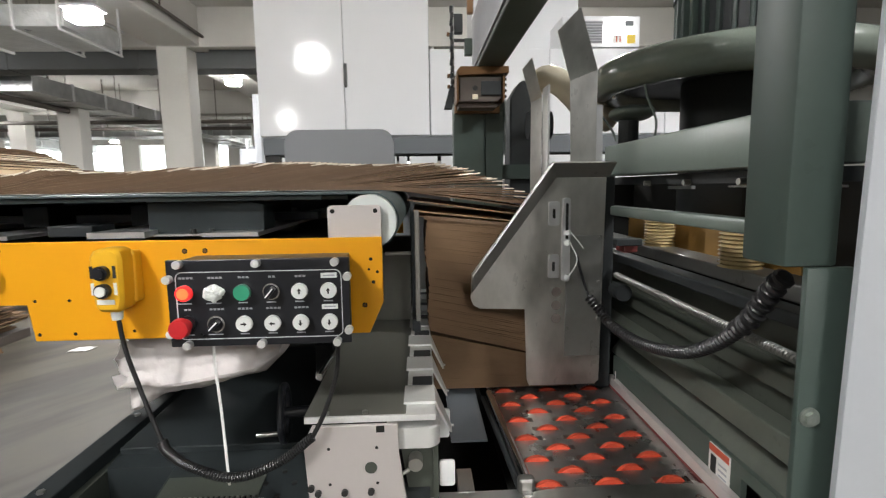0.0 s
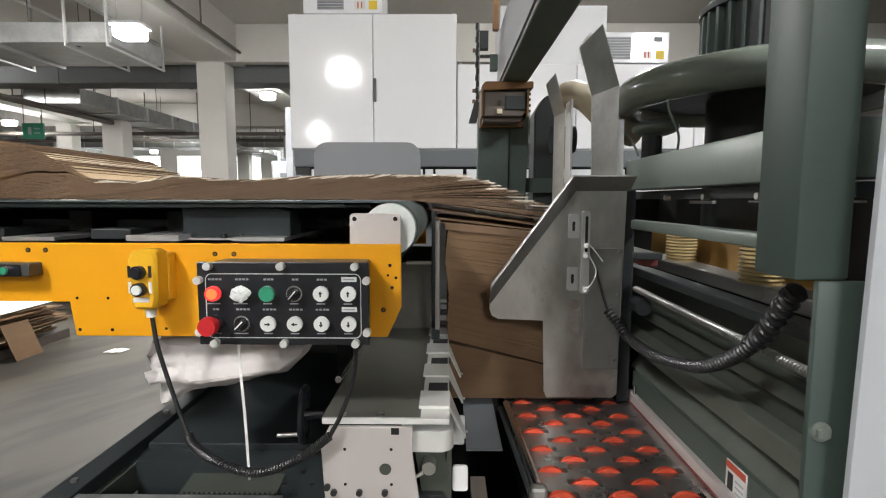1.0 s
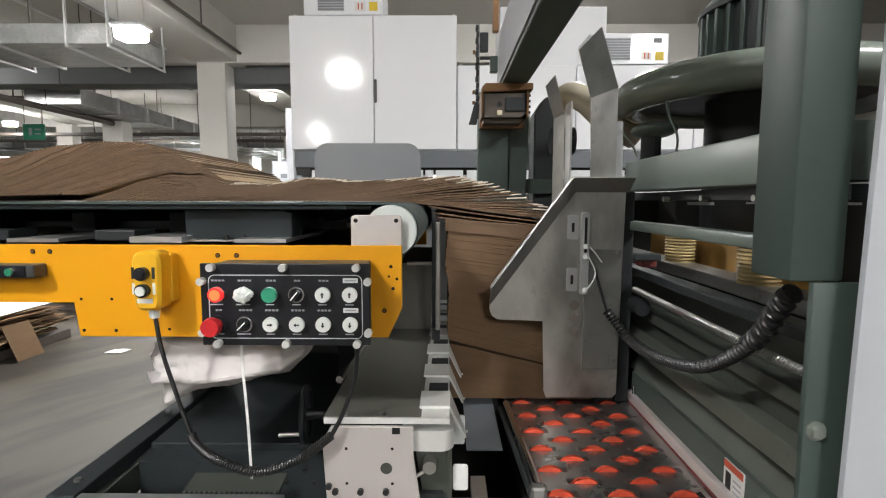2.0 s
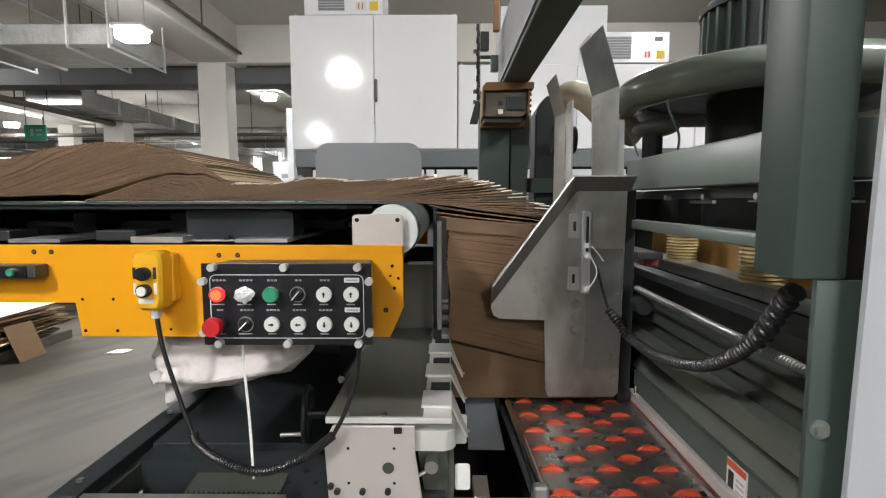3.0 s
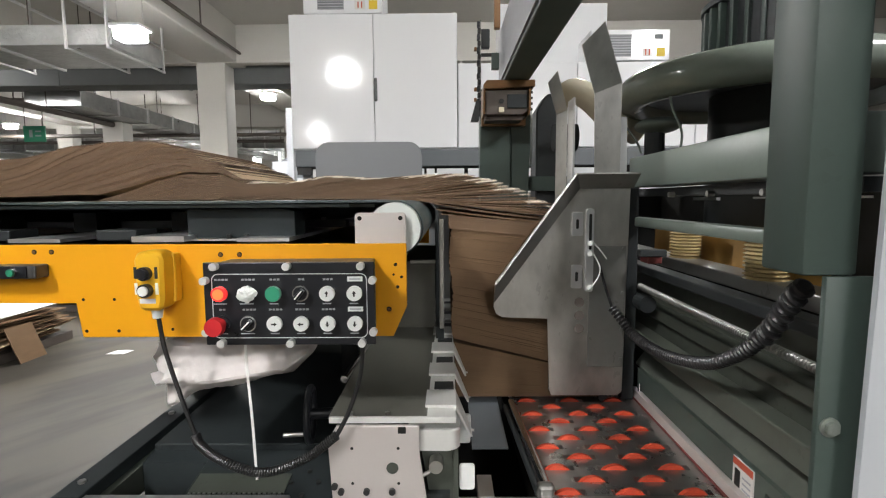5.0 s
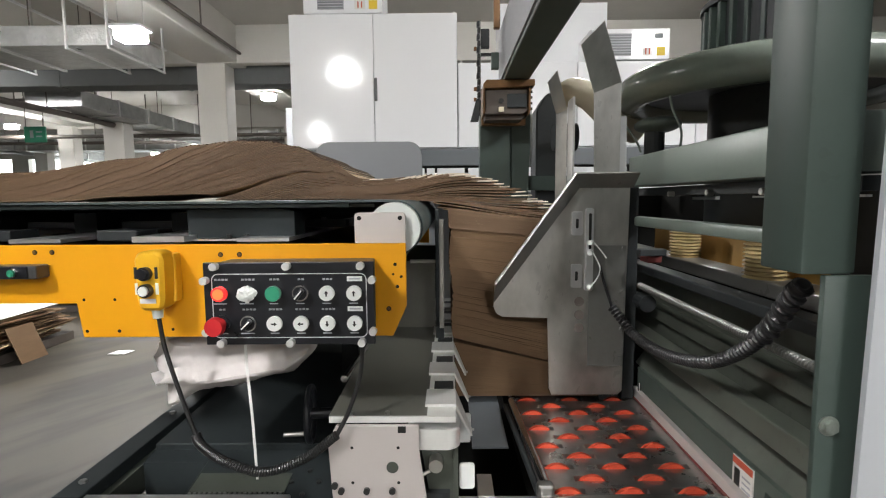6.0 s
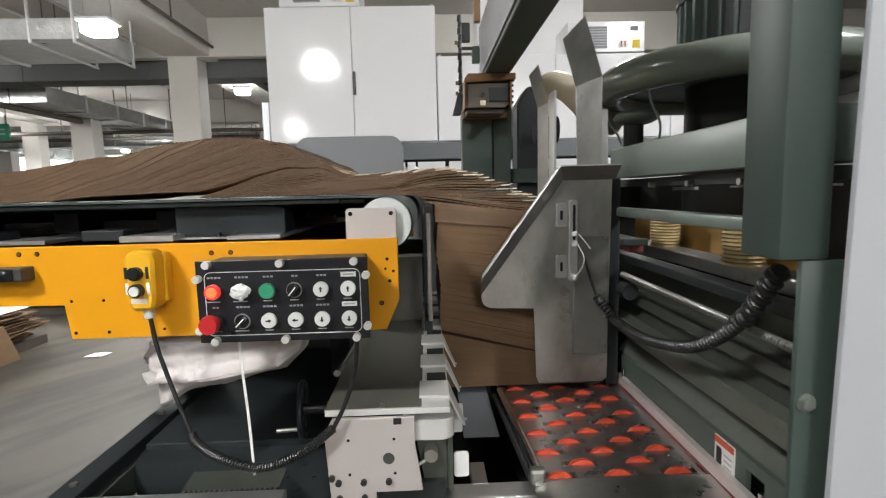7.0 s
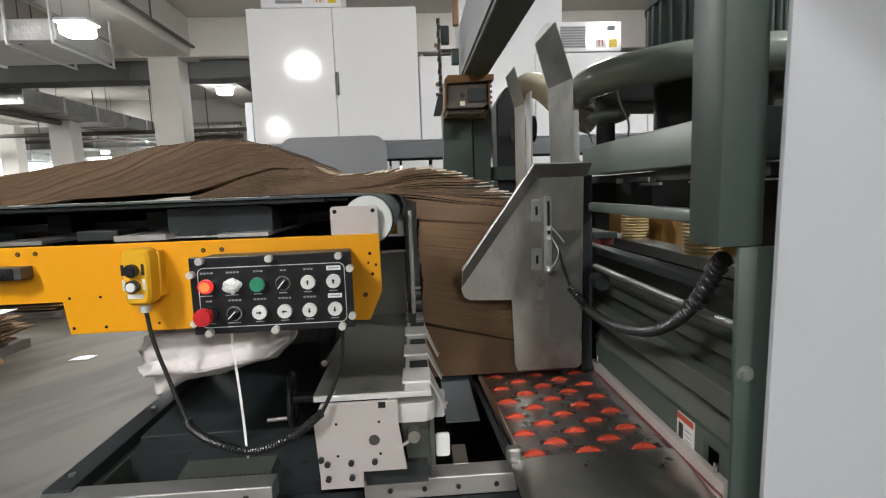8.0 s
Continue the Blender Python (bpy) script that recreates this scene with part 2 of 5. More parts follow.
def coil(line, r, wire, turns, seg=6, per=10):
    """A wire wound round a line."""
    pts = []
    n = turns * per
    m = len(line) - 1
    for i in range(n + 1):
        f = i / n * m
        k = min(int(f), m - 1)
        p = line[k].lerp(line[k + 1], f - k)
        d = (line[k + 1] - line[k]).normalized()
        u = d.cross(Vector((0.1, 1, 0.05))).normalized()
        v = u.cross(d)
        a = 2 * math.pi * i / per
        pts.append(p + r * (math.cos(a) * u + math.sin(a) * v))
    return tube(pts, wire, seg)


# ---- hall ----
def hall():
    tagged(part("floor", bx(-32, 14, -16, 30, -0.2, 0), FLOOR), "worn grey-beige concrete hall floor with streaks", "floor", kind="structure")
    tagged(part("ceiling", bx(-32, 14, -16, 30, 5.0, 5.3), CEIL), "grey painted concrete hall ceiling", "ceiling", kind="structure")
    for nm, b in (("wall_east", (14, 14.3, -16, 30)), ("wall_south", (-32, 14, -16.3, -16)), ("wall_west", (-32.3, -32, -16, 30))):
        tagged(part(nm, bx(*b, 0, 5.0), CONC), "pale painted concrete hall wall", "wall", kind="structure")
    # the far wall has a band of windows
    bm = bmesh.new()
    box(bm, -32, 14, 30, 30.3, 0, 2.3)
    box(bm, -32, 14, 30, 30.3, 4.2, 5.0)
    for i in range(16):
        box(bm, -32 + i * 3, -31.0 + i * 3, 30, 30.3, 2.3, 4.2)
    tagged(part("wall_north", bm, CONC), "pale far wall with a band of window openings", "wall", kind="structure")
    tagged(part("backdrop", bx(-34, 16, 31.4, 31.5, 0.5, 5.0), DAY), "bright daylight outside the far windows", "daylight", kind="structure")
    # beams that run along and across
    tagged(part("beam_1", bx(-4.95, -4.05, -16, 30, 4.29, 5.0, 0.02), CONC), "painted concrete ceiling beam", "beam", kind="structure")
    tagged(part("beam_2", bx(-32, 14, 10.2, 10.42, 4.27, 5.0, 0.02), CONC), "painted concrete cross beam", "beam", kind="structure")
    tagged(part("beam_3", bx(-32, 14, 18.2, 18.8, 4.2, 5.0, 0.02), CONC), "painted concrete cross beam", "beam", kind="structure")
    tagged(part("beam_4", bx(-13.4, -12.6, -16, 30, 4.29, 5.0, 0.02), CONC), "painted concrete ceiling beam", "beam", kind="structure")
    tagged(part("beam_5", bx(-32, 14, 2.2, 2.8, 4.35, 5.0, 0.02), CONC), "painted concrete cross beam", "beam", kind="structure")
    k = 1
    for x, y in ((-4.5, 10.55), (-8.95, 14.2), (-13.4, 18.3), (-5.4, 18.5), (-12.9, 10.5), (-17.6, 22.3), (-20.5, 22.5), (-9.6, 24.5), (4.0, 10.5)):
        tagged(part("column_%d" % k, bx(x - 0.35, x + 0.21, y - 0.36, y + 0.08, 0, 4.27, 0.015), CONC), "square white painted concrete column", "column", kind="structure")
        k += 1


hall()


def duct(x0, x1, y0, y1, z0, z1, along, label):
    """A sheet metal air duct with flanges every metre or so."""
    d = thing("air_duct", label, "air duct", (x0, y0, z0))
    part("casing", bx(0, x1 - x0, 0, y1 - y0, 0, z1 - z0, 0.01), DUCT, d)
    n = int(((x1 - x0) if along == "x" else (y1 - y0)) / 1.25)
    for i in range(1, n):
        s = i * 1.25
        if along == "x":
            b = bx(s, s + 0.05, -0.03, y1 - y0 + 0.03, -0.03, z1 - z0 + 0.03)
        else:
            b = bx(-0.03, x1 - x0 + 0.03, s, s + 0.05, -0.03, z1 - z0 + 0.03)
        part("flange", b, ALU, d)
    for i in range(0, n, 2):
        s = 0.5 + i * 1.25
        for e in (0, 1):
            p = (s, e * (y1 - y0)) if along == "x" else (e * (x1 - x0), s)
            part("hanger_rod", cy((p[0], p[1], z1 - z0), (p[0], p[1], 5.0 - z0), 0.008, 6), PIPE, d)
    return d


duct(-16, -4.40, 7.0, 8.2, 3.66, 3.93, "x", "galvanised rectangular air duct hung under the ceiling")
duct(-30, 10, 21.0, 22.2, 3.75, 4.2, "x", "galvanised air duct hung far down the hall")
duct(-9.5, -8.2, 11.6, 29.5, 3.74, 4.1, "y", "galvanised air duct running down the hall")
duct(-19.2, -18.0, 14.0, 29.5, 3.75, 4.15, "y", "galvanised air duct running down the hall")
wd = thing("wrapped_duct", "dark grey wrapped duct across the hall", "air duct")
part("casing", bx(-30, 3.0, 10.66, 11.2, 3.97, 4.45, 0.02), BEAMD, wd)
for i in range(12):
    part("joint_band", bx(-28 + i * 2.5, -27.94 + i * 2.5, 10.65, 11.21, 3.96, 4.46), BEAMD, wd)


def duct_hangers():
    for x in (-8.0, -6.5, -4.99, -4.43):
        g = thing("duct_hanger", "pale angle steel hanger round the air duct", "hanger", group="duct hangers")
        part("front_leg", bx(x, x + 0.022, 6.93, 6.965, 3.62, 5.0), ALU, g)
        part("rear_leg", bx(x, x + 0.022, 8.24, 8.275, 3.62, 5.0), ALU, g)
        part("foot_bar", bx(x, x + 0.03, 6.93, 8.275, 3.595, 3.6195), ALU, g)
    for x in (-5.38, -6.26):
        c = thing("conduit", "pale steel conduit along the ceiling", "conduit", group="conduits")
        part("run", cy((x, 2.9, 4.5), (x, 10.1, 4.5), 0.022, 10), ALU, c, smooth=True)
        for y in (4.0, 6.5, 9.0):
            part("hanger_rod", cy((x, y, 4.5), (x, y, 5.0), 0.007, 6), PIPE, c)


duct_hangers()


def pipes():
    for a, b, r in (((-3.98, 3.0, 4.45), (-3.98, 24, 4.45), 0.03), ((-9.0, 6.0, 3.66), (-9.0, 14.0, 3.66), 0.07),
                    ((-20, 11.7, 3.90), (-8.9, 11.7, 3.90), 0.05), ((-24, 16.4, 3.7), (-2, 16.4, 3.7), 0.06), ((-24, 19.4, 3.85), (3, 19.4, 3.85), 0.06)):
        p = thing("sprinkler_pipe", "dark painted sprinkler pipe hung under the ceiling", "pipe")
        part("run", cy(a, b, r, 10), PIPE, p)
        A, B = Vector(a), Vector(b)
        n = int((B - A).length / 1.6)
        for i in range(n):
            q = A.lerp(B, (i + 0.5) / n)
            part("hanger_rod", cy(q, (q.x, q.y, 5.0), 0.014, 6), PIPE, p)


pipes()


def lamp():
    l = thing("hall_lamp", "bright rectangular hall lamp on rods", "lamp", group="hall lamps")
    part("housing", bx(-0.18, 0.18, -0.13, 0.13, 0.0, 0.04, 0.01), WHITEP, l)
    part("diffuser", bx(-0.15, 0.15, -0.11, 0.11, -0.13, -0.002, 0.03), LAMPGLOW, l, "glowing white diffuser")
    for s in (-0.25, 0.25):
        part("hanger_rod", cy((s * 0.6, 0, 0.04), (s * 0.6, 0, 1.46), 0.006, 6), STEEL, l)
    return l


first = lamp()
first.matrix_basis = pose(*LAMPS[0])
# the copies include the added lamps that stand out of view
for p in LAMPS[1:]:
    copy_thing(first, pose(*p))


def exit_sign():
    s = thing("exit_sign", "green hanging exit sign with pale marks", "exit sign", (-11.31, 14.0, 3.24))
    part("plate", bx(-0.30, 0.30, 0, 0.05, 0, 0.43, 0.01), SIGNG, s)
    part("mark", bx(-0.13, -0.04, -0.008, -0.002, 0.12, 0.32), PRINT, s)
    part("mark", bx(0.04, 0.2, -0.008, -0.002, 0.14, 0.18), PRINT, s)
    part("mark", bx(0.04, 0.2, -0.008, -0.002, 0.26, 0.30), PRINT, s)
    for x in (-0.25, 0.25):
        part("hanger_rod", cy((x, 0.02, 0.43), (x, 0.02, 1.76), 0.01, 6), PIPE, s)


exit_sign()


def far_machine():
    """Pale low machine beyond the column, with small parts standing on it."""
    r = thing("far_machine", "pale grey low machine beyond the column", "machine", (-4.05, 14.1, 0))
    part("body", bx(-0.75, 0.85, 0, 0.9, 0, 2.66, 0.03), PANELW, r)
    part("sloped_lid", prism([(-0.6, 2.665), (0.7, 2.665), (0.45, 2.86), (-0.1, 2.92), (-0.35, 2.80)], "y", 0.2, 0.8, 0.01), HOOD, r)
    for x, h in ((-0.55, 0.26), (-0.2, 0.36), (0.3, 0.33), (0.62, 0.2)):
        part("upright", bx(x - 0.03, x + 0.03, 0.05, 0.12, 2.662, 2.66 + h, 0.006), WHITEP, r)
    part("dark_slot", bx(-0.5, 0.1, -0.006, -0.001, 2.2, 2.32), PLINTH, r)


far_machine()


def riser():
    p = thing("white_riser", "white boxed riser beside the cabinets", "riser", (-2.12, 7.2, 0))
    part("casing", bx(-0.045, 0.05, 0, 0.14, 0, 2.85, 0.006), PANELW, p)
    part("band", bx(-0.05, 0.055, -0.005, 0.145, 2.30, 2.34), PANELW, p)


riser()


# ---- electrical cabinets behind the machine ----
def cabinets():
    deck = thing("machine_platform", "grey steel machine platform carrying white cabinets", "platform", (0, 0, 0))
    part("plinth", bx(-1.2, 3.2, 4.40, 5.6, 1.845, 1.985, 0.006), PLINTH, deck)
    part("shadow_gap", bx(-1.2, 3.2, 4.43, 4.9, 1.815, 1.8445), HOLE, deck)
    for a, b in ((-1.06, -0.11), (-0.092, -0.022), (-0.004, 0.23), (0.26, 1.6), (1.63, 3.1)):
        part("lower_panel", bx(a, b, 4.415, 4.428, 1.62, 1.826, 0.004), WHITEP, deck, "white lower cover panel")
    part("dark_window", bx(-1.19, -1.07, 4.41, 4.428, 1.78, 1.84), INK, deck)
    for x in (-1.1, 0.4, 1.8, 3.1):
        part("leg", bx(x - 0.06, x + 0.06, 4.46, 4.58, 0, 1.815), PLINTH, deck)
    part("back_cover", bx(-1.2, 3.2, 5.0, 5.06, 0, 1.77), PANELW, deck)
    c = thing("electrical_cabinet", "tall white two-door electrical cabinet with bright reflections", "cabinet", (-1.236, 4.44, 1.99))
    part("body", bx(0, 1.409, 0.03, 0.6, 0, 1.12, 0.006), WHITEP, c)
    d1 = part("door", bx(0.004, 0.706, 0, 0.028, 0.012, 1.112, 0.005), WHITEP, c)
    part("door", bx(0.712, 1.405, 0, 0.028, 0.012, 1.112, 0.005), WHITEP, c)
    part("handle", bx(0.712, 0.735, -0.022, 0, 0.40, 0.59, 0.006), BOXGREY, d1, "dark swing handle")
    for x in (0.03, 1.38):
        part("lifting_eye", cy((x, 0.1, 1.12), (x, 0.1, 1.15), 0.016, 10), STEEL, c)
    c2 = thing("electrical_cabinet", "low white electrical cabinet row on the platform", "cabinet", (0.178, 4.46, 1.99))
    part("body", bx(0, 2.4, 0.03, 0.6, 0, 0.72, 0.006), WHITEP, c2)
    for i in range(3):
        part("door", bx(0.004 + i * 1.005, min(1.0 + i * 1.005, 2.396), 0, 0.028, 0.012, 0.712, 0.005), WHITEP, c2)
    part("lifting_eye", cy((0.03, 0.1, 0.72), (0.03, 0.1, 0.75), 0.016, 10), STEEL, c2)
    c3 = thing("electrical_cabinet", "tall white cabinet standing behind the low row", "cabinet", (0.62, 5.3, 1.99))
    part("body", bx(0, 1.06, 0, 0.5, 0, 1.5, 0.006), WHITEP, c3)
    for nm, x, z, y in (("ac", -1.11, 3.115, 4.46), ("ac", 1.29, 2.715, 4.47)):
        a = thing("cooling_unit", "white cabinet cooling unit with grille and yellow label", "air conditioner", (x, y, z))
        part("case", bx(0, 0.66, 0, 0.4, 0, 0.25, 0.006), WHITEP, a)
        g = part("grille", bx(0.12, 0.34, -0.006, 0.0, 0.03, 0.21), GRILLE, a)
        for i in range(8):
            part("slat", bx(0.125, 0.335, -0.012, -0.006, 0.036 + i * 0.022, 0.046 + i * 0.022), HOOD, g)
        part("warning_label", bx(0.55, 0.62, -0.003, -0.0005, 0.03, 0.10), SIGNY, a, "yellow warning label")
        l = part("paper_label", bx(0.43, 0.52, -0.003, -0.0005, 0.03, 0.10), SIGNW, a)
        for i in range(2):
            part("arrow_mark", bx(0.455 + i * 0.03, 0.465 + i * 0.03, -0.005, -0.003, 0.04, 0.09), SIGNR, l)
        part("name_plate", bx(0.53, 0.60, -0.003, -0.0005, 0.17, 0.21), PLINTH, a)


cabinets()


def hood():
    h = thing("machine_hood", "grey rounded sheet metal hood", "hood", (0, 3.6, 0))
    part("panel", prism(rounded(-0.82, -0.09, 1.3, 1.957, 0.09, 8, (0, 0, 1, 1)), "y", 0, 0.06, 0.004), HOOD, h, smooth=True)
    part("support", bx(-0.7, -0.2, 0.06, 0.5, 0, 1.7, 0.01), PLINTH, h)


hood()


# ---- belt conveyor with its yellow side plate ----
BELT_Z = 1.558


def conveyor():
    c = thing("belt_conveyor", "dark belt conveyor with a yellow side plate", "conveyor")
    out = [(-3.9, 1.362), (-0.662, 1.356), (-0.655, 1.284), (-0.022, 1.284), (0.006, 1.345), (0.006, 1.472), (-3.9, 1.480)]
    side = part("side_plate", prism(out, "y", 1.127, 1.137, 0.0012), YELLOW, c, "yellow painted steel side plate")
    holes = [(-0.327, 1.452, 5), (-0.365, 1.452, 5), (-0.74, 1.459, 5), (-0.705, 1.459, 5), (-0.646, 1.297, 3.5), (-0.58, 1.297, 3.5), (-0.648, 1.362, 3),
             (-0.585, 1.362, 3), (-0.47, 1.43, 3), (-0.462, 1.36, 3), (-0.47, 1.30, 3), (-0.016, 1.43, 3.5), (-0.004, 1.405, 3), (-0.012, 1.385, 3.5), (-0.02, 1.41, 2.5),
             (-0.03, 1.34, 5)]
    for x, z, r in holes:
        part("bolt_hole", cy((x, 1.1262, z), (x, 1.1268, z), r / 1000, 14), HOLE, side)
        if r >= 5:
            part("bolt", cy((x, 1.1246, z), (x, 1.1261, z), r * 0.00062, 10), BRONZE, side, "brownish bolt")
    far = part("side_plate", prism([(-3.9, 1.36), (0.0, 1.36), (0.0, 1.47), (-3.9, 1.47)], "y", 2.45, 2.46), YELLOW, c)
    # belt: loop round the end roller and back
    cx, cz, r = -0.02, 1.500, 0.058
    prof = [(-3.9, BELT_Z)] + [(cx + r * math.sin(radians(a)), cz + r * math.cos(radians(a))) for a in range(0, 181, 12)] + [(-3.9, cz - r)]
    inner = [(-3.9, cz - r + 0.004)] + [(cx + (r - 0.004) * math.sin(radians(a)), cz + (r - 0.004) * math.cos(radians(a))) for a in range(180, -1, -12)] + [(-3.9, BELT_Z - 0.004)]
    part("belt", prism(prof + inner, "y", 1.185, 2.40), BELT, c, "dark grey-green rubber belt", smooth=True)
    part("end_roller", cy((cx, 1.158, cz), (cx, 2.42, cz), 0.0535, 40), CAPW, c, "white nylon end roller", smooth=True)
    br = part("roller_bracket", prism(rounded(-0.098, 0.005, 1.40, 1.533, 0.008, 4), "y", 1.140, 1.148, 0.001), PINK, c, "satin steel bracket plate")
    for x in (-0.088, -0.006):
        part("bolt_hole", cy((x, 1.1388, 1.522), (x, 1.1398, 1.522), 0.0045, 14), HOLE, br)
    part("bed", bx(-3.9, -0.07, 1.23, 2.38, 1.5435, 1.550), DUSTY, c)
    part("bed_rail", bx(-3.9, -0.12, 1.2, 1.2155, 1.5440, 1.5515), BELT, c)
    bl = part("drive_housing", prism([(-0.478, 1.478), (-0.246, 1.478), (-0.243, 1.485), (-0.243, 1.536), (-0.275, 1.5425), (-0.478, 1.5425)], "y", 1.222, 1.30, 0.0015), TRAY, c, "dark dusty housing")
    # cross bars seen between belt and side plate
    for i, x in enumerate((-0.30, -0.52, -0.78, -1.05, -1.3)):
        part("cross_bar", bx(x - 0.05, x + 0.06, 1.17, 2.4, 1.474, 1.482 + 0.004 * (i % 2)), ALU, c, "pale aluminium cross bar")
        part("hanger", bx(x - 0.12, x - 0.06, 1.45, 1.9, 1.48, 1.53), DARK, c)
    part("long_rail", bx(-3.9, -0.2, 1.55, 1.6, 1.483, 1.503), HOOD, c)
    part("long_rail", bx(-3.9, -0.1, 1.75, 1.82, 1.476, 1.49), ALU, c)
    part("rear_rail", bx(-3.9, -0.08, 2.385, 2.40, 1.465, 1.545), HOOD, c)
    part("under_pan", bx(-3.9, -0.06, 1.2, 2.4, 1.36, 1.366), DARK, c)
    part("housing_foot", bx(-0.480, -0.241, 1.205, 1.30, 1.4735, 1.4775), ALU, c, "pale foot flange")
    for x in (-0.384, -0.347):
        part("stud", cy((x, 1.212, 1.4775), (x, 1.212, 1.487), 0.006, 8), INK, c)
    for x in (-0.62, -0.90, -1.22):
        part("bar_block", bx(x - 0.06, x + 0.03, 1.22, 1.30, 1.474, 1.497, 0.003), DARK, c, "dark clamp block on the cross bar")
    for i in range(4):
        part("side_wheel", cy((-1.5 + i * 0.4, 1.60, 1.455), (-1.5 + i * 0.4, 1.66, 1.455), 0.02, 16), STEELD, c)
    for x in (-3.6, -1.0):
        part("leg", bx(x, x + 0.1, 2.1, 2.2, 0, 1.36), GREEN, c)
    part("leg", bx(-0.25, -0.15, 2.1, 2.2, 0.6, 1.36), DARK, c)


conveyor()


# ---- control box on the side plate ----
def control_box():
    c = thing("control_box", "black push-button control box with chrome screws", "control panel", (0, 0, 0))
    part("case", bx(-0.345, -0.056, 1.055, 1.1265, 1.302, 1.4435, 0.003), BOXGREY, c, "dark grey steel case")
    fp = part("front_panel", bx(-0.362, -0.046, 1.045, 1.0535, 1.291, 1.446, 0.0015), BLACK, c)
    # pale outline round the buttons
    o, i = rounded(-0.347, -0.060, 1.304, 1.425, 0.012, 5), rounded(-0.3455, -0.0615, 1.3055, 1.4235, 0.0105, 5)
    bm = bmesh.new()
    vo, vi = [bm.verts.new((x, 1.0442, z)) for x, z in o], [bm.verts.new((x, 1.0442, z)) for x, z in i]
    vo2, vi2 = [bm.verts.new((x, 1.0452, z)) for x, z in o], [bm.verts.new((x, 1.0452, z)) for x, z in i]
    n = len(o)
    for k in range(n):
        j = (k + 1) % n
        bm.faces.new((vo[k], vo[j], vi[j], vi[k]))
        bm.faces.new((vo[k], vo[j], vo2[j], vo2[k]))
        bm.faces.new((vi[k], vi[j], vi2[j], vi2[k]))
    part("outline", bm, OUTLINE, fp, "white printed outline")
    for x, z in [(-0.338, 1.439), (-0.205, 1.439), (-0.070, 1.439), (-0.357, 1.413), (-0.049, 1.413), (-0.357, 1.317), (-0.049, 1.317), (-0.330, 1.296), (-0.202, 1.296), (-0.070, 1.296)]:
        s = part("screw", cy((x, 1.032, z), (x, 1.0448, z), 0.0072, 18), ZINC, fp, "chrome thumb screw", smooth=True)
        part("screw_core", cy((x, 1.0312, z), (x, 1.0318, z), 0.0046, 12), ZINC, s)
    xs, zt, zb = [-0.329, -0.279, -0.230, -0.181, -0.132, -0.082], 1.389, 1.333

    def bezel(x, z, name="push_button", r=0.0150, m=CHROME, lab=""):
        return part(name, cy((x, 1.037, z), (x, 1.0448, z), r, 24, r * 0.93), m, fp, lab, smooth=True)

    def arrow(b, x, z, d):
        bm = bmesh.new()
        u = Matrix.Translation((x, 1.0312, z)) @ Matrix.Rotation(radians(d), 4, "Y")
        pts = [(-0.005, -0.0014), (0.0005, -0.0014), (0.0005, -0.0036), (0.0056, 0), (0.0005, 0.0036), (0.0005, 0.0014), (-0.005, 0.0014)]
        prism(pts, "y", 0, 0.0009, bm=bm)
        bm.transform(u)
        part("arrow_mark", bm, INK, b)

    def white(x, z, d):
        b = bezel(x, z, lab="white push button with an arrow")
        part("cap", cy((x, 1.0320, z), (x, 1.0368, z), 0.0136, 24), WHITEB, b, smooth=True)
        arrow(b, x, z, d)

    def selector(x, z, a):
        b = bezel(x, z, "selector_switch", lab="black selector switch with a pale pointer")
        part("dial", cy((x, 1.0345, z), (x, 1.0368, z), 0.0125, 24), BLACK, b, smooth=True)
        bm = bx(-0.011, 0.011, -0.012, 0, -0.0042, 0.0042, 0.0015)
        bm.transform(Matrix.Translation((x, 1.0343, z)) @ Matrix.Rotation(radians(a), 4, "Y"))
        kn = part("knob", bm, BLACK, b)
        bm = bx(-0.010, 0.010, -0.0012, 0, -0.0012, 0.0012)
        bm.transform(Matrix.Translation((x, 1.0221, z)) @ Matrix.Rotation(radians(a), 4, "Y"))
        part("pointer", bm, WHITEB, b)

    b = bezel(xs[0], zt, "indicator_light", lab="lit red indicator light")
    part("lens", cy((xs[0], 1.030, zt), (xs[0], 1.0368, zt), 0.0132, 24, 0.0132), REDLENS, b, smooth=True)
    part("lit_core", cy((xs[0], 1.0285, zt), (xs[0], 1.0298, zt), 0.0098, 20), REDLAMP, b, "glowing red core", smooth=True)
    # the taped button
    b = bezel(xs[1], zt, lab="push button covered with crumpled white tape")
    for k in range(3):
        bm = bmesh.new()
        bmesh.ops.create_icosphere(bm, subdivisions=3, radius=1)
        for v in bm.verts:
            n1 = noise.noise(v.co * 2.3 + Vector((k * 5, 1, 2)))
            n2 = abs(noise.noise(v.co * 5.0 + Vector((3, k * 7, 9))))
            q = 1 + 0.30 * n1 - 0.22 * n2
            v.co = Vector((v.co.x * (0.0165, 0.011, 0.010)[k] * q, v.co.y * 0.0055 * (1 + 0.9 * n2), v.co.z * (0.0150, 0.013, 0.011)[k] * q))
        bm.transform(Matrix.Translation((xs[1] + (0, -0.005, 0.010)[k], 1.0325 - 0.001 * k, zt + (0, 0.001, 0.003)[k])) @ Matrix.Rotation(0.7 * k, 4, "Y"))
        part("tape_patch", bm, WHITEB, b)
    b = bezel(xs[2], zt, lab="green push button")
    part("cap", cy((xs[2], 1.0300, zt), (xs[2], 1.0368, zt), 0.0138, 24), GREENB, b, smooth=True)
    selector(xs[3], zt, -50)
    white(xs[4], zt, -90)
    white(xs[5], zt, -90)
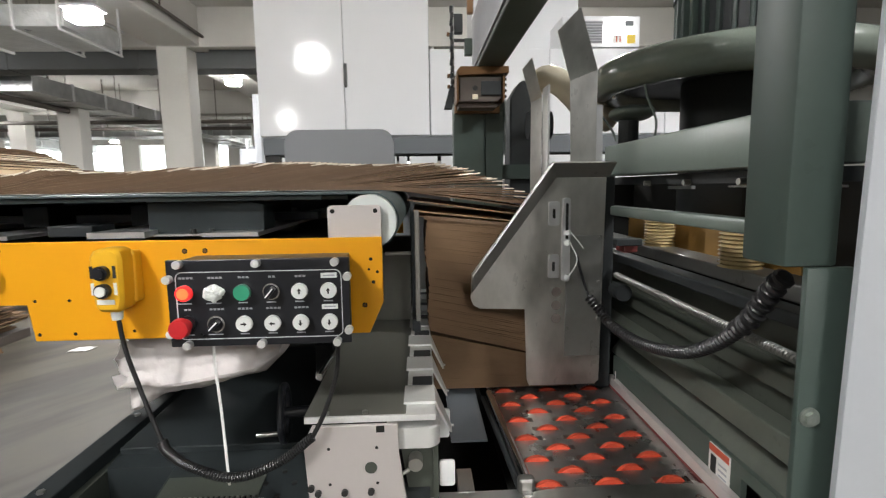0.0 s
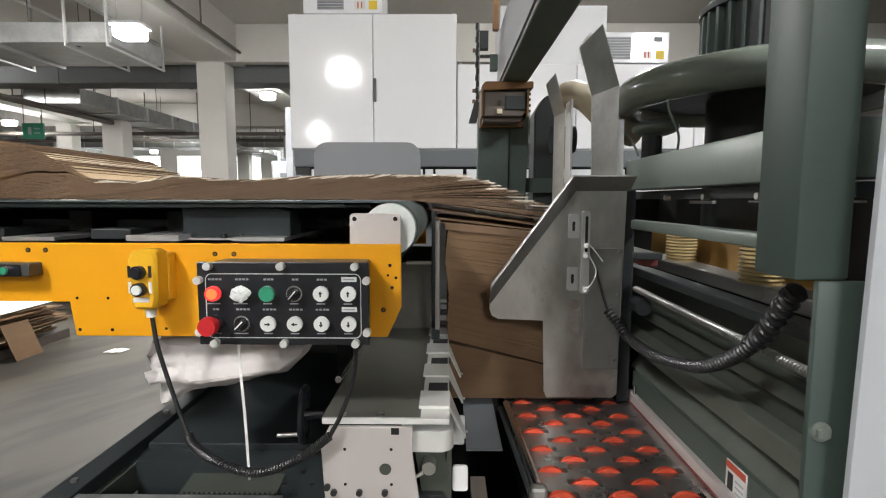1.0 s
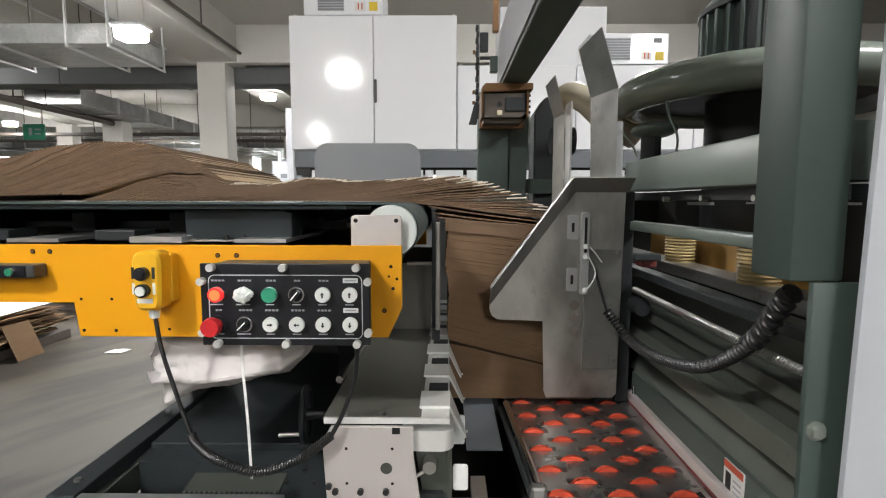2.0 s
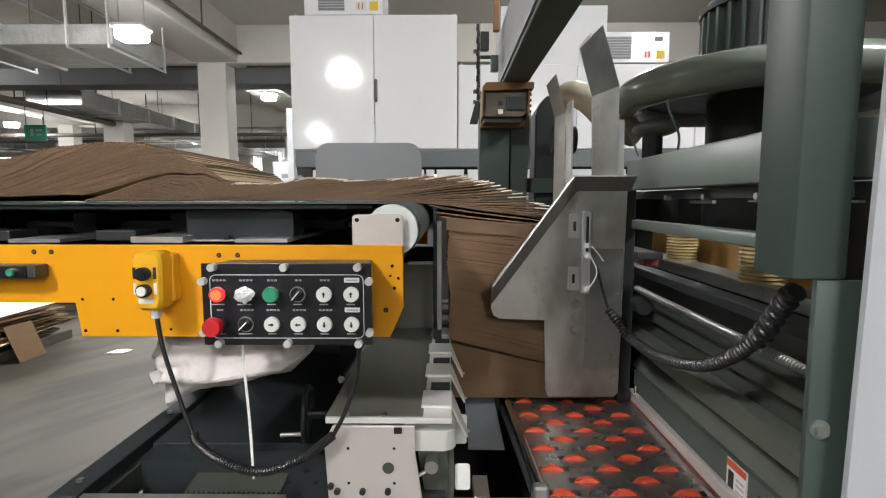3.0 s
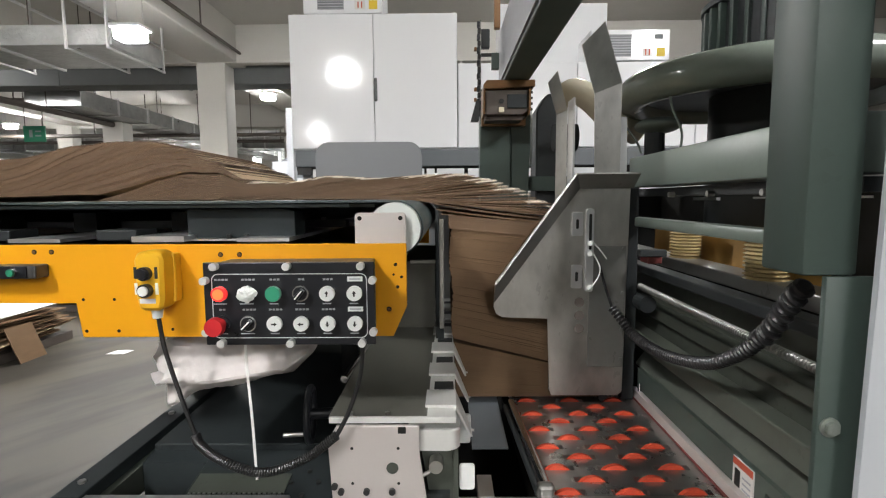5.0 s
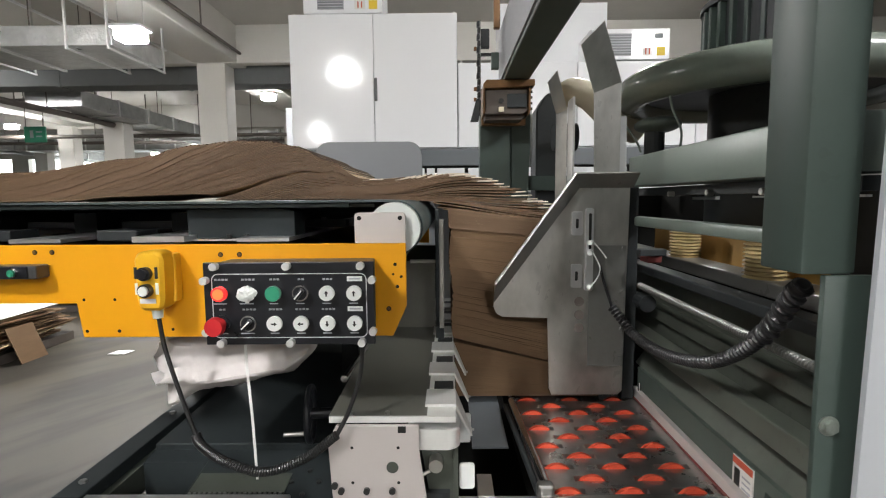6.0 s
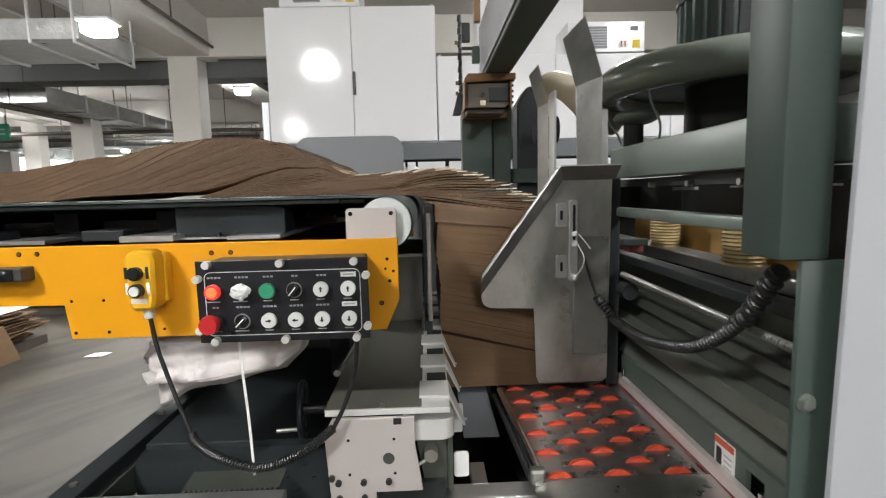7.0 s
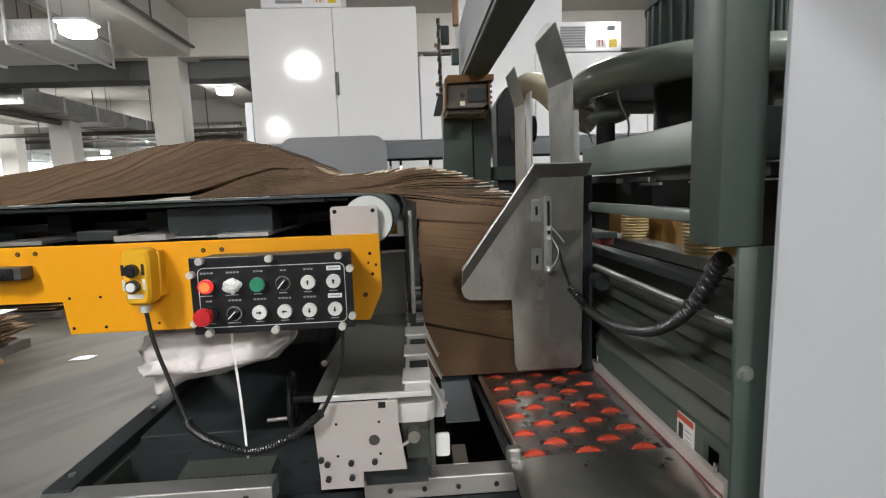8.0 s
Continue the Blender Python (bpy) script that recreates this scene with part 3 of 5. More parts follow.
    b = bezel(xs[0] - 0.001, zb, "stop_button", 0.016, BLACK, "red mushroom emergency stop button")
    bm = cy((xs[0] - 0.001, 1.012, zb), (xs[0] - 0.001, 1.0365, zb), 0.011, 20)
    cyl(bm, (xs[0] - 0.001, 1.006, zb), (xs[0] - 0.001, 1.018, zb), 0.0160, 28, 0.0178)
    part("mushroom", bm, RED, b, smooth=True)
    selector(xs[1], zb, -45)
    white(xs[2], zb, 0)
    white(xs[3], zb, 180)
    white(xs[4], zb, 90)
    white(xs[5], zb, 90)
    # writing too small to read: bars
    for row, z in ((0, zt), (1, zb)):
        for k, x in enumerate(xs):
            if k == 5:
                part("name_plate", bx(x - 0.014, x + 0.014, 1.0438, 1.0446, z + 0.021, z + 0.030), WHITEB, fp, "white name plate")
                part("print_bar", bx(x - 0.010, x + 0.010, 1.0432, 1.0436, z + 0.0242, z + 0.0268), GRILLE, fp)
            else:
                n = 2 if (k == 3 and row == 0) or (k == 0 and row == 1) else 4 if k < 2 or row else 3
                for q in range(n):
                    xx = x + (q - (n - 1) / 2) * 0.0066
                    part("print_bar", bx(xx - 0.0024, xx + 0.0024, 1.0442, 1.0448, z + 0.0234, z + 0.0268), PRINT, fp)
            w = 0.017 if k < 2 else 0.0105
            part("print_bar", bx(x - w, x + w * 0.5, 1.0442, 1.0448, z - 0.0212, z - 0.0192), GRILLE, fp)


control_box()


# ---- hanging button box, cords, small switch ----
def pendant():
    p = thing("pendant_control", "yellow two-button pendant control on a black coiled cord", "pendant control")
    pts = [(-0.501, 1.372), (-0.494, 1.352), (-0.454, 1.352), (-0.448, 1.372), (-0.446, 1.454), (-0.456, 1.466), (-0.490, 1.466), (-0.502, 1.454)]
    body = part("body", prism(pts, "y", 1.062, 1.112, 0.006), PENDANT, p, smooth=True)
    part("holder", bx(-0.466, -0.444, 1.100, 1.1265, 1.362, 1.458, 0.004), PENDANT, p)
    for z, m in ((1.424, BLACK), (1.392, WHITEB)):
        b = part("push_button", cy((-0.478, 1.051, z), (-0.478, 1.0625, z), 0.0128, 22), BLACK, p, smooth=True)
        part("cap", cy((-0.478, 1.047, z), (-0.478, 1.051, z), 0.0090, 20), m, b, smooth=True)
    for s in (-0.0195, 0.0195):
        for z in (1.424, 1.394):
            part("side_mark", bx(-0.478 + s - 0.0028, -0.478 + s + 0.0028, 1.0610, 1.0618, z - 0.010, z + 0.012), INK if z > 1.41 else SIGNW, p)
    part("label_plate", bx(-0.492, -0.462, 1.0608, 1.0618, 1.367, 1.376), SIGNW, p)
    part("cord_gland", cy((-0.474, 1.085, 1.334), (-0.474, 1.085, 1.353), 0.009, 14, 0.011), CAPW, p)
    l1 = spline([(-0.473, 1.085, 1.336), (-0.462, 1.082, 1.270), (-0.430, 1.075, 1.170), (-0.405, 1.068, 1.105)], 10)
    part("cord", tube(l1, 0.0043, 8), RUBBER, p, smooth=True)
    l2 = spline([(-0.405, 1.068, 1.105), (-0.395, 1.066, 1.085), (-0.350, 1.06, 1.056), (-0.272, 1.058, 1.034), (-0.190, 1.062, 1.060), (-0.128, 1.066, 1.105)], 12)
    part("coiled_cord", coil(l2, 0.0068, 0.0030, 76), RUBBER, p, "black coiled cord", smooth=True)
    l3 = spline([(-0.128, 1.066, 1.105), (-0.105, 1.07, 1.15), (-0.082, 1.075, 1.22), (-0.075, 1.078, 1.30)], 10)
    part("cord", tube(l3, 0.0045, 8), RUBBER, p, smooth=True)


pendant()


def small_switch():
    s = thing("start_switch", "small black switch box with a green button", "switch")
    part("body", bx(-0.86, -0.712, 1.092, 1.1265, 1.410, 1.436, 0.003), BOXGREY, s)
    part("face", bx(-0.86, -0.728, 1.0895, 1.0915, 1.4115, 1.4345), BLACK, s)
    b = part("push_button", cy((-0.753, 1.083, 1.423), (-0.753, 1.0895, 1.423), 0.0085, 20), CHROME, s, smooth=True)
    part("cap", cy((-0.753, 1.080, 1.423), (-0.753, 1.083, 1.423), 0.0072, 20), GREENB, b, smooth=True)


small_switch()


def tie():
    t = thing("cable_tie", "long white nylon cable tie hanging down", "cable tie")
    ln = spline([(-0.302, 1.075, 1.30), (-0.300, 1.07, 1.25), (-0.292, 1.066, 1.14), (-0.287, 1.064, 1.015)], 8)
    bm = bmesh.new()
    prev = None
    for p in ln:
        q = [bm.verts.new(p + Vector(o)) for o in ((-0.0025, 0, 0), (0.0025, 0, 0), (0.0025, 0.0014, 0), (-0.0025, 0.0014, 0))]
        if prev:
            for i in range(4):
                bm.faces.new((prev[i], prev[(i + 1) % 4], q[(i + 1) % 4], q[i]))
        prev = q
    part("strap", bm, TIE, t)


tie()


def bag():
    b = thing("wrapped_bundle", "bundle wrapped in crumpled milky plastic", "wrapped bundle", (-0.392, 1.262, 1.176))
    bm = bmesh.new()
    rings = []
    n, m = 84, 64
    for i in range(n + 1):
        u = i / n
        x = -0.170 + 0.34 * u
        top, bot = 0.085 + 0.02 * u, -0.066 + 0.075 * u
        grow = min(1.0, (0.35 + u * 7)) * min(1.0, 0.45 + (1 - u) * 5)
        ring = []
        for k in range(m):
            a = 2 * math.pi * k / m
            ca, sa = math.cos(a), math.sin(a)
            q = (abs(ca) ** 3.2 + abs(sa) ** 3.2) ** (-1 / 3.2)
            mid, half = (top + bot) / 2, (top - bot) / 2 * grow
            y, z = 0.085 * q * ca, half * q * sa
            # lengthwise fold along the lower front, soft creases, gathered ragged end
            fold = 0.020 * math.exp(-((sa + 0.45) / 0.25) ** 2) if ca < 0 else 0.0
            p = Vector((x * 7, y * 16, z * 16))
            cr = 0.008 * noise.fractal(p * 1.1, 0.8, 2.2, 5) - 0.014 * abs(noise.noise(p * 0.9 + Vector((1, 7, 3))))
            end = max(0, 1 - u * 3.2)
            fl = end * (0.018 * math.sin(8 * a + 4 * u) + 0.024 * noise.noise(p * 2.4))
            r = 1 + (cr + fl) / 0.085
            xe = x + 0.045 * noise.noise(Vector((ca * 4, sa * 4, 0.5))) * end
            ring.append(bm.verts.new((xe, y * r * grow - fold * (0.4 + u), mid + z * r)))
        rings.append(ring)
    for a, c in zip(rings, rings[1:]):
        for k in range(m):
            bm.faces.new((a[k], a[(k + 1) % m], c[(k + 1) % m], c[k]))
    bm.faces.new(rings[0][::-1])
    bm.faces.new(rings[-1])
    part("wrap", bm, WRAP, b, smooth=True)
    part("hanging_strap", tube(spline([(-0.1, 0, 0.07), (-0.1, 0.02, 0.12), (-0.1, 0.03, 0.186)], 5), 0.008, 8), DARK, b)
    part("hanging_strap", tube(spline([(0.12, 0, 0.09), (0.12, 0.02, 0.14), (0.12, 0.03, 0.186)], 5), 0.008, 8), DARK, b)


bag()


# ---- base frame of the stacker ----
def base_frame():
    f = thing("stacker_undercarriage", "dark dusty steel undercarriage of the stacker", "machine base")
    part("side_rail", bx(-0.80, -0.735, 1.18, 2.3, 0.84, 0.905, 0.003), TRAY, f)
    part("inner_rail", bx(-0.735, -0.715, 1.21, 2.3, 0.80, 0.872), DUSTY, f)
    part("front_rail", bx(-0.80, -0.27, 1.148, 1.205, 0.85, 0.898, 0.003), ALU, f, "pale aluminium front rail")
    for x in (-0.66, -0.55, -0.44, -0.33):
        part("rail_bolt", cy((x, 1.1445, 0.875), (x, 1.149, 0.875), 0.006, 10), INK, f)
    part("front_rail", bx(-0.06, 0.30, 1.148, 1.205, 0.845, 0.893, 0.003), ALU, f, "pale aluminium front rail")
    for x in (0.0, 0.08, 0.16, 0.25):
        part("rail_bolt", cy((x, 1.1445, 0.868), (x, 1.149, 0.868), 0.006, 10), INK, f)
    # the pan's near-black colour paints in the shade below the tray
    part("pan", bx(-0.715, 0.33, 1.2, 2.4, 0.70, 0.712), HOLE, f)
    part("front_plate", bx(-0.80, 0.70, 1.152, 1.2, 0.0, 0.84), DARK, f)
    part("tray", prism([(1.43, 0.80), (1.43, 0.903), (2.2, 0.915), (2.2, 0.80)], "x", -0.712, -0.15, 0.003), TRAY, f, "blue-black tray")
    part("chain_guard", prism([(1.22, 0.76), (1.23, 0.857), (1.427, 0.889), (1.427, 0.76)], "x", -0.545, -0.17, 0.002), TRAY, f)
    part("guard_flange", prism([(1.375, 0.76), (1.375, 0.879), (1.427, 0.888), (1.427, 0.76)], "x", -0.712, -0.5455), TRAY, f)
    part("chain_plate", prism([(1.26, 0.864), (1.26, 0.868), (1.325, 0.879), (1.325, 0.875)], "x", -0.535, -0.305), DUSTY, f, "dusty plate with a toothed edge")
    th = bmesh.new()
    for i in range(19):
        box(th, -0.533 + i * 0.012, -0.527 + i * 0.012, 1.252, 1.2595, 0.861, 0.869)
    part("toothed_edge", th, STEELD, f)
    for x, y in ((-0.300, 1.30), (-0.265, 1.34), (-0.232, 1.30), (-0.20, 1.35), (-0.262, 1.26)):
        z = 0.857 + (y - 1.23) * 0.1625
        part("guard_bolt", cy((x, y, z - 0.002), (x, y, z + 0.004), 0.0065, 10), INK, f)
    for i, (x, y, z) in enumerate(((-0.77, 1.24, 0.905), (-0.77, 1.62, 0.905))):
        part("frame_bolt", cy((x, y, z), (x, y, z + 0.006), 0.009, 6), STEELD, f)
    part("upright", bx(-0.30, -0.24, 1.9, 1.96, 0.71, 1.36), DARK, f)
    # its left end is an added length that blocks a hall lamp's glare on the tray
    part("rear_cover", bx(-0.95, 0.06, 2.30, 2.34, 0.70, 1.36), WALLR, f)
    # slanted push rod and handwheel
    part("push_rod", cy((-0.158, 1.28, 1.138), (-0.143, 1.64, 1.138), 0.0085, 16), CHROME, f, "shiny slanted push rod", smooth=True)
    part("foot", bx(-0.80, -0.735, 1.2, 1.26, 0.0, 0.84), DARK, f)
    part("foot", bx(-0.80, -0.735, 2.2, 2.26, 0.0, 0.84), DARK, f)
    w = thing("handwheel", "black handwheel with a short handle", "handwheel", (-0.275, 1.40, 1.0))
    w.rotation_euler[2] = radians(7)
    bm = bmesh.new()
    tube([(0, 0.068 * math.cos(2 * math.pi * a / 24), 0.068 * math.sin(2 * math.pi * a / 24)) for a in range(25)], 0.009, 8, bm)
    part("rim", bm, BLACK, w, smooth=True)
    for a in (90, 210, 330):
        part("spoke", cy((0, 0, 0), (0, 0.068 * math.cos(radians(a)), 0.068 * math.sin(radians(a))), 0.005, 8), BLACK, w)
    part("hub", cy((-0.015, 0, 0), (0.133, 0, 0), 0.014, 14), BLACK, w)
    part("handle", cy((-0.065, -0.03, -0.04), (0, -0.03, -0.04), 0.006, 10), STEEL, w, "steel handle")


base_frame()


# ---- comb table between conveyor and stack ----
def comb_table():
    c = thing("comb_table", "steel comb table with bent fingers", "machine table")
    part("top_plate", prism([(1.10, 1.122), (1.10, 1.127), (2.3, 1.127), (2.3, 1.122)], "x", -0.152, 0.045), PLATE, c, "olive grey top plate")
    part("edge_strip", bx(-0.150, 0.103, 1.092, 1.0995, 1.1165, 1.1285, 0.001), ZINC, c)
    part("comb_strip", bx(0.0455, 0.1035, 1.10, 2.3, 1.121, 1.1275), ZINC, c, "slotted steel comb strip")
    for x in (-0.11, -0.035):
        part("bolt_head", cy((x, 1.11, 1.127), (x, 1.11, 1.132), 0.006, 6), STEEL, c)
    fr = [(-0.152, 1.080), (-0.135, 1.113), (0.03, 1.113), (0.03, 1.055), (0.044, 0.955), (-0.145, 0.955)]
    fp = part("front_plate", prism(fr, "y", 1.086, 1.096, 0.0008), PINK, c, "pale satin steel front plate with holes")
    for x, z, r in ((-0.104, 1.068, 3), (-0.012, 1.068, 3), (-0.104, 0.995, 3), (-0.012, 0.995, 3), (-0.024, 1.027, 12)):
        part("bolt_hole", cy((x, 1.0852, z), (x, 1.0858, z), r / 1000, 18), DUSTY if r > 5 else HOLE, fp)
    for x in (-0.14, -0.127, -0.076, -0.025):
        part("cap_screw", cy((x, 1.079, 0.979 if x > -0.13 else 0.99), (x, 1.0862, 0.979 if x > -0.13 else 0.99), 0.0065, 12), INK, fp)
    part("notch", bx(-0.012, 0.004, 1.0845, 1.0858, 1.099, 1.112), HOLE, fp)
    part("bottom_block", bx(-0.05, 0.09, 1.115, 1.3, 0.905, 0.955), DARK, c)
    lp = part("lower_plate", bx(-0.145, -0.052, 1.0885, 1.0985, 0.918, 0.9545, 0.0008), PINK, c, "pale satin steel lower plate")
    for x in (-0.127, -0.076):
        part("cap_screw", cy((x, 1.081, 0.944), (x, 1.0884, 0.944), 0.0065, 12), INK, lp)
    part("nose_bracket", prism(rounded(0.005, 0.112, 1.10, 1.25, 0.025, 5, (0, 1, 0, 0)), "z", 1.055, 1.098, 0.002), ZINC, c, "rounded pale bracket")
    part("back_plate", prism([(0.03, 1.055), (0.095, 1.055), (0.105, 0.93), (0.05, 0.93)], "y", 1.13, 1.14), DUSTY, c)
    sc = part("clamp_screw", cy((0.062, 1.10, 1.02), (0.062, 1.13, 1.02), 0.014, 16), STEEL, c, smooth=True)
    part("lever", cy((0.05, 1.10, 1.012), (0.03, 1.095, 1.003), 0.004, 8), STEEL, sc)
    part("rear_plate", bx(-0.150, 0.044, 1.80, 1.806, 1.1275, 1.352), PLATE, c, "olive grey upright plate")
    # fingers
    y = 1.11
    for i in range(6):
        st = 0.187
        bm = prism([(0.040, 1.1285), (0.040, 1.134), (0.104, 1.134), (0.140, 1.046), (0.136, 1.045), (0.101, 1.1285)], "y", y + 0.03, y + 0.115)
        for v in bm.verts:
            if v.co.z < 1.06:
                v.co.y = y + 0.108 + 0.45 * (v.co.y - y - 0.115)
        f = part("finger", bm, ZINC, c, "bent pale steel finger")
        part("slot_block", bx(0.050, 0.100, y + 0.130, y + 0.175, 1.1275, 1.1305), DARK, c)
        part("block_edge", bx(0.046, 0.056, y + 0.120, y + 0.185, 1.1278, 1.1345), ZINC, c)
        part("finger_tip", cy((0.136, y + 0.10, 1.047), (0.145, y + 0.10, 1.046), 0.003, 8), STEEL, f)
        y += st
    part("side_web", bx(0.098, 0.108, 1.12, 2.3, 0.93, 1.055), DUSTY, c)
    for y0 in (1.13, 1.33):
        part("side_tab", prism(rounded(0.110, 0.142, 0.955, 1.01, 0.006, 3), "y", y0, y0 + 0.006), WHITEB, c, "white tab")
    part("side_tab", prism(rounded(0.110, 0.140, 1.01, 1.06, 0.006, 3), "y", 1.26, 1.266), WHITEB, c, "white tab")


comb_table()


# ---- roller table with orange wheels ----
def roller_table():
    t = thing("roller_table", "steel roller table with rows of orange wheels", "roller table")
    px, py = 0.135, 0.0495
    cells = []
    for j in range(16):
        for i in range(4):
            x = 0.345 + i * px + (0.5 * px if j % 2 else 0) - 0.0012 * j
            if 0.30 < x < 0.65:
                cells.append((x, 1.163 + j * py))
    # plate with slots: strips between wheel rows
    rows = sorted({round(c[1], 4) for c in cells})
    bm = bmesh.new()
    hw, hd, hf = 0.040, 0.0125, 0.0085
    box(bm, 0.285, 0.693, 1.13, rows[0] - hf, 0.915, 0.927)
    for a, r in enumerate(rows):
        xs = sorted(c[0] for c in cells if abs(c[1] - r) < 1e-3)
        edge = 0.285
        for x in xs:
            if x - hw > edge:
                box(bm, edge, x - hw, r - hf, r + hd, 0.915, 0.927)
            edge = x + hw
        if edge < 0.693:
            box(bm, edge, 0.693, r - hf, r + hd, 0.915, 0.927)
        nxt = rows[a + 1] - hf if a + 1 < len(rows) else 2.35
        box(bm, 0.285, 0.693, r + hd, nxt, 0.915, 0.927)
    part("slotted_plate", bm, WORN, t, "worn steel plate with slots")
    # bed coloured near-black, as painted shade seen through the slots
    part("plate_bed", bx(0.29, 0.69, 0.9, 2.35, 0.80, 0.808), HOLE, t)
    for r in rows:
        part("axle", cy((0.29, r + 0.025, 0.895), (0.66, r + 0.025, 0.895), 0.006, 8), STEELD, t)
    for x, y in cells:
        w = part("wheel", cy((x, y - 0.007, 0.8972), (x, y + 0.004, 0.8972), 0.0399, 40), ORANGE, t, smooth=True)
        part("slot_lip", bx(x - 0.046, x - 0.0405, y - 0.007, y + 0.007, 0.9272, 0.9284), STEEL, t)
    # bowed end cover, rolled over at its near and outer edges
    ec = bmesh.new()
    nx, ny = 24, 20
    for zo in (0.0, -0.003):
        for j in range(ny + 1):
            for i in range(nx + 1):
                y = 0.90 + 0.238 * j / ny
                d = 1.138 - y
                x0 = 0.285 + 0.12 * max(0, d - 0.13) ** 1.5 * 8
                x = x0 + (0.672 - x0) * i / nx
                z = 0.9318 - 0.55 * d * d - 0.018 * math.exp(-(x - x0) / 0.014) + 0.0012 * noise.noise(Vector((x * 9, y * 9, 0))) + 0.004 * math.sin((x - x0) / 0.387 * 3.1)
                ec.verts.new((x, y, z + zo))
    ec.verts.ensure_lookup_table()
    w1, tot = nx + 1, (nx + 1) * (ny + 1)
    for j in range(ny):
        for i in range(nx):
            q = [j * w1 + i, j * w1 + i + 1, (j + 1) * w1 + i + 1, (j + 1) * w1 + i]
            ec.faces.new([ec.verts[k] for k in q])
            ec.faces.new([ec.verts[k + tot] for k in q[::-1]])
    part("end_cover", ec, SHEEN, t, "shiny steel end cover", smooth=True)
    part("edge_rod", cy((0.300, 1.165, 0.940), (0.279, 1.62, 0.940), 0.010, 14), CHROME, t, "chrome edge rod", smooth=True)
    part("edge_rod", cy((0.282, 1.165, 0.925), (0.262, 1.62, 0.925), 0.008, 12), DARK, t, smooth=True)
    part("rod_end", bx(0.276, 0.314, 1.145, 1.170, 0.915, 0.953, 0.008), STEELD, t)
    part("side_rail", bx(0.675, 0.692, 0.95, 1.70, 0.915, 0.958, 0.002), PINK, t, "pale side rail with red edge")
    part("red_edge", bx(0.672, 0.6745, 0.95, 1.70, 0.928, 0.933), DIMRED, t)
    part("support", bx(0.35, 0.6, 1.0, 2.2, 0.0, 0.855), DARK, t)
    part("cross_strut", bx(0.155, 0.19, 1.2, 1.29, 0.86, 0.895), ALU, t)
    # chute coloured lighter blue-grey to stand in for the light it reflects
    part("chute", prism([(1.40, 0.902), (1.40, 0.907), (2.3, 0.93), (2.3, 0.925)], "x", 0.150, 0.245), PLINTH, t)


roller_table()


# ---- backstop plate with its flags ----
def bent_flag(low, top, y, lean, flat, th=0.005):
    """An upright strip whose upper end is bent; low: four corners, top: right and left end."""
    bm = bmesh.new()
    f = [bm.verts.new((x, y, z)) for x, z in low] + [bm.verts.new((x, y + lean * s, z)) for (x, z), s in zip(top, (1, flat))]
    k = [bm.verts.new((v.co.x, v.co.y + th, v.co.z)) for v in f]
    for a in (f, k):
        bm.faces.new(a[:4])
        bm.faces.new((a[3], a[2], a[4], a[5]))
    for i, j in ((0, 1), (1, 2), (2, 4), (4, 5), (5, 3), (3, 0)):
        bm.faces.new((f[i], f[j], k[j], k[i]))
    return bm


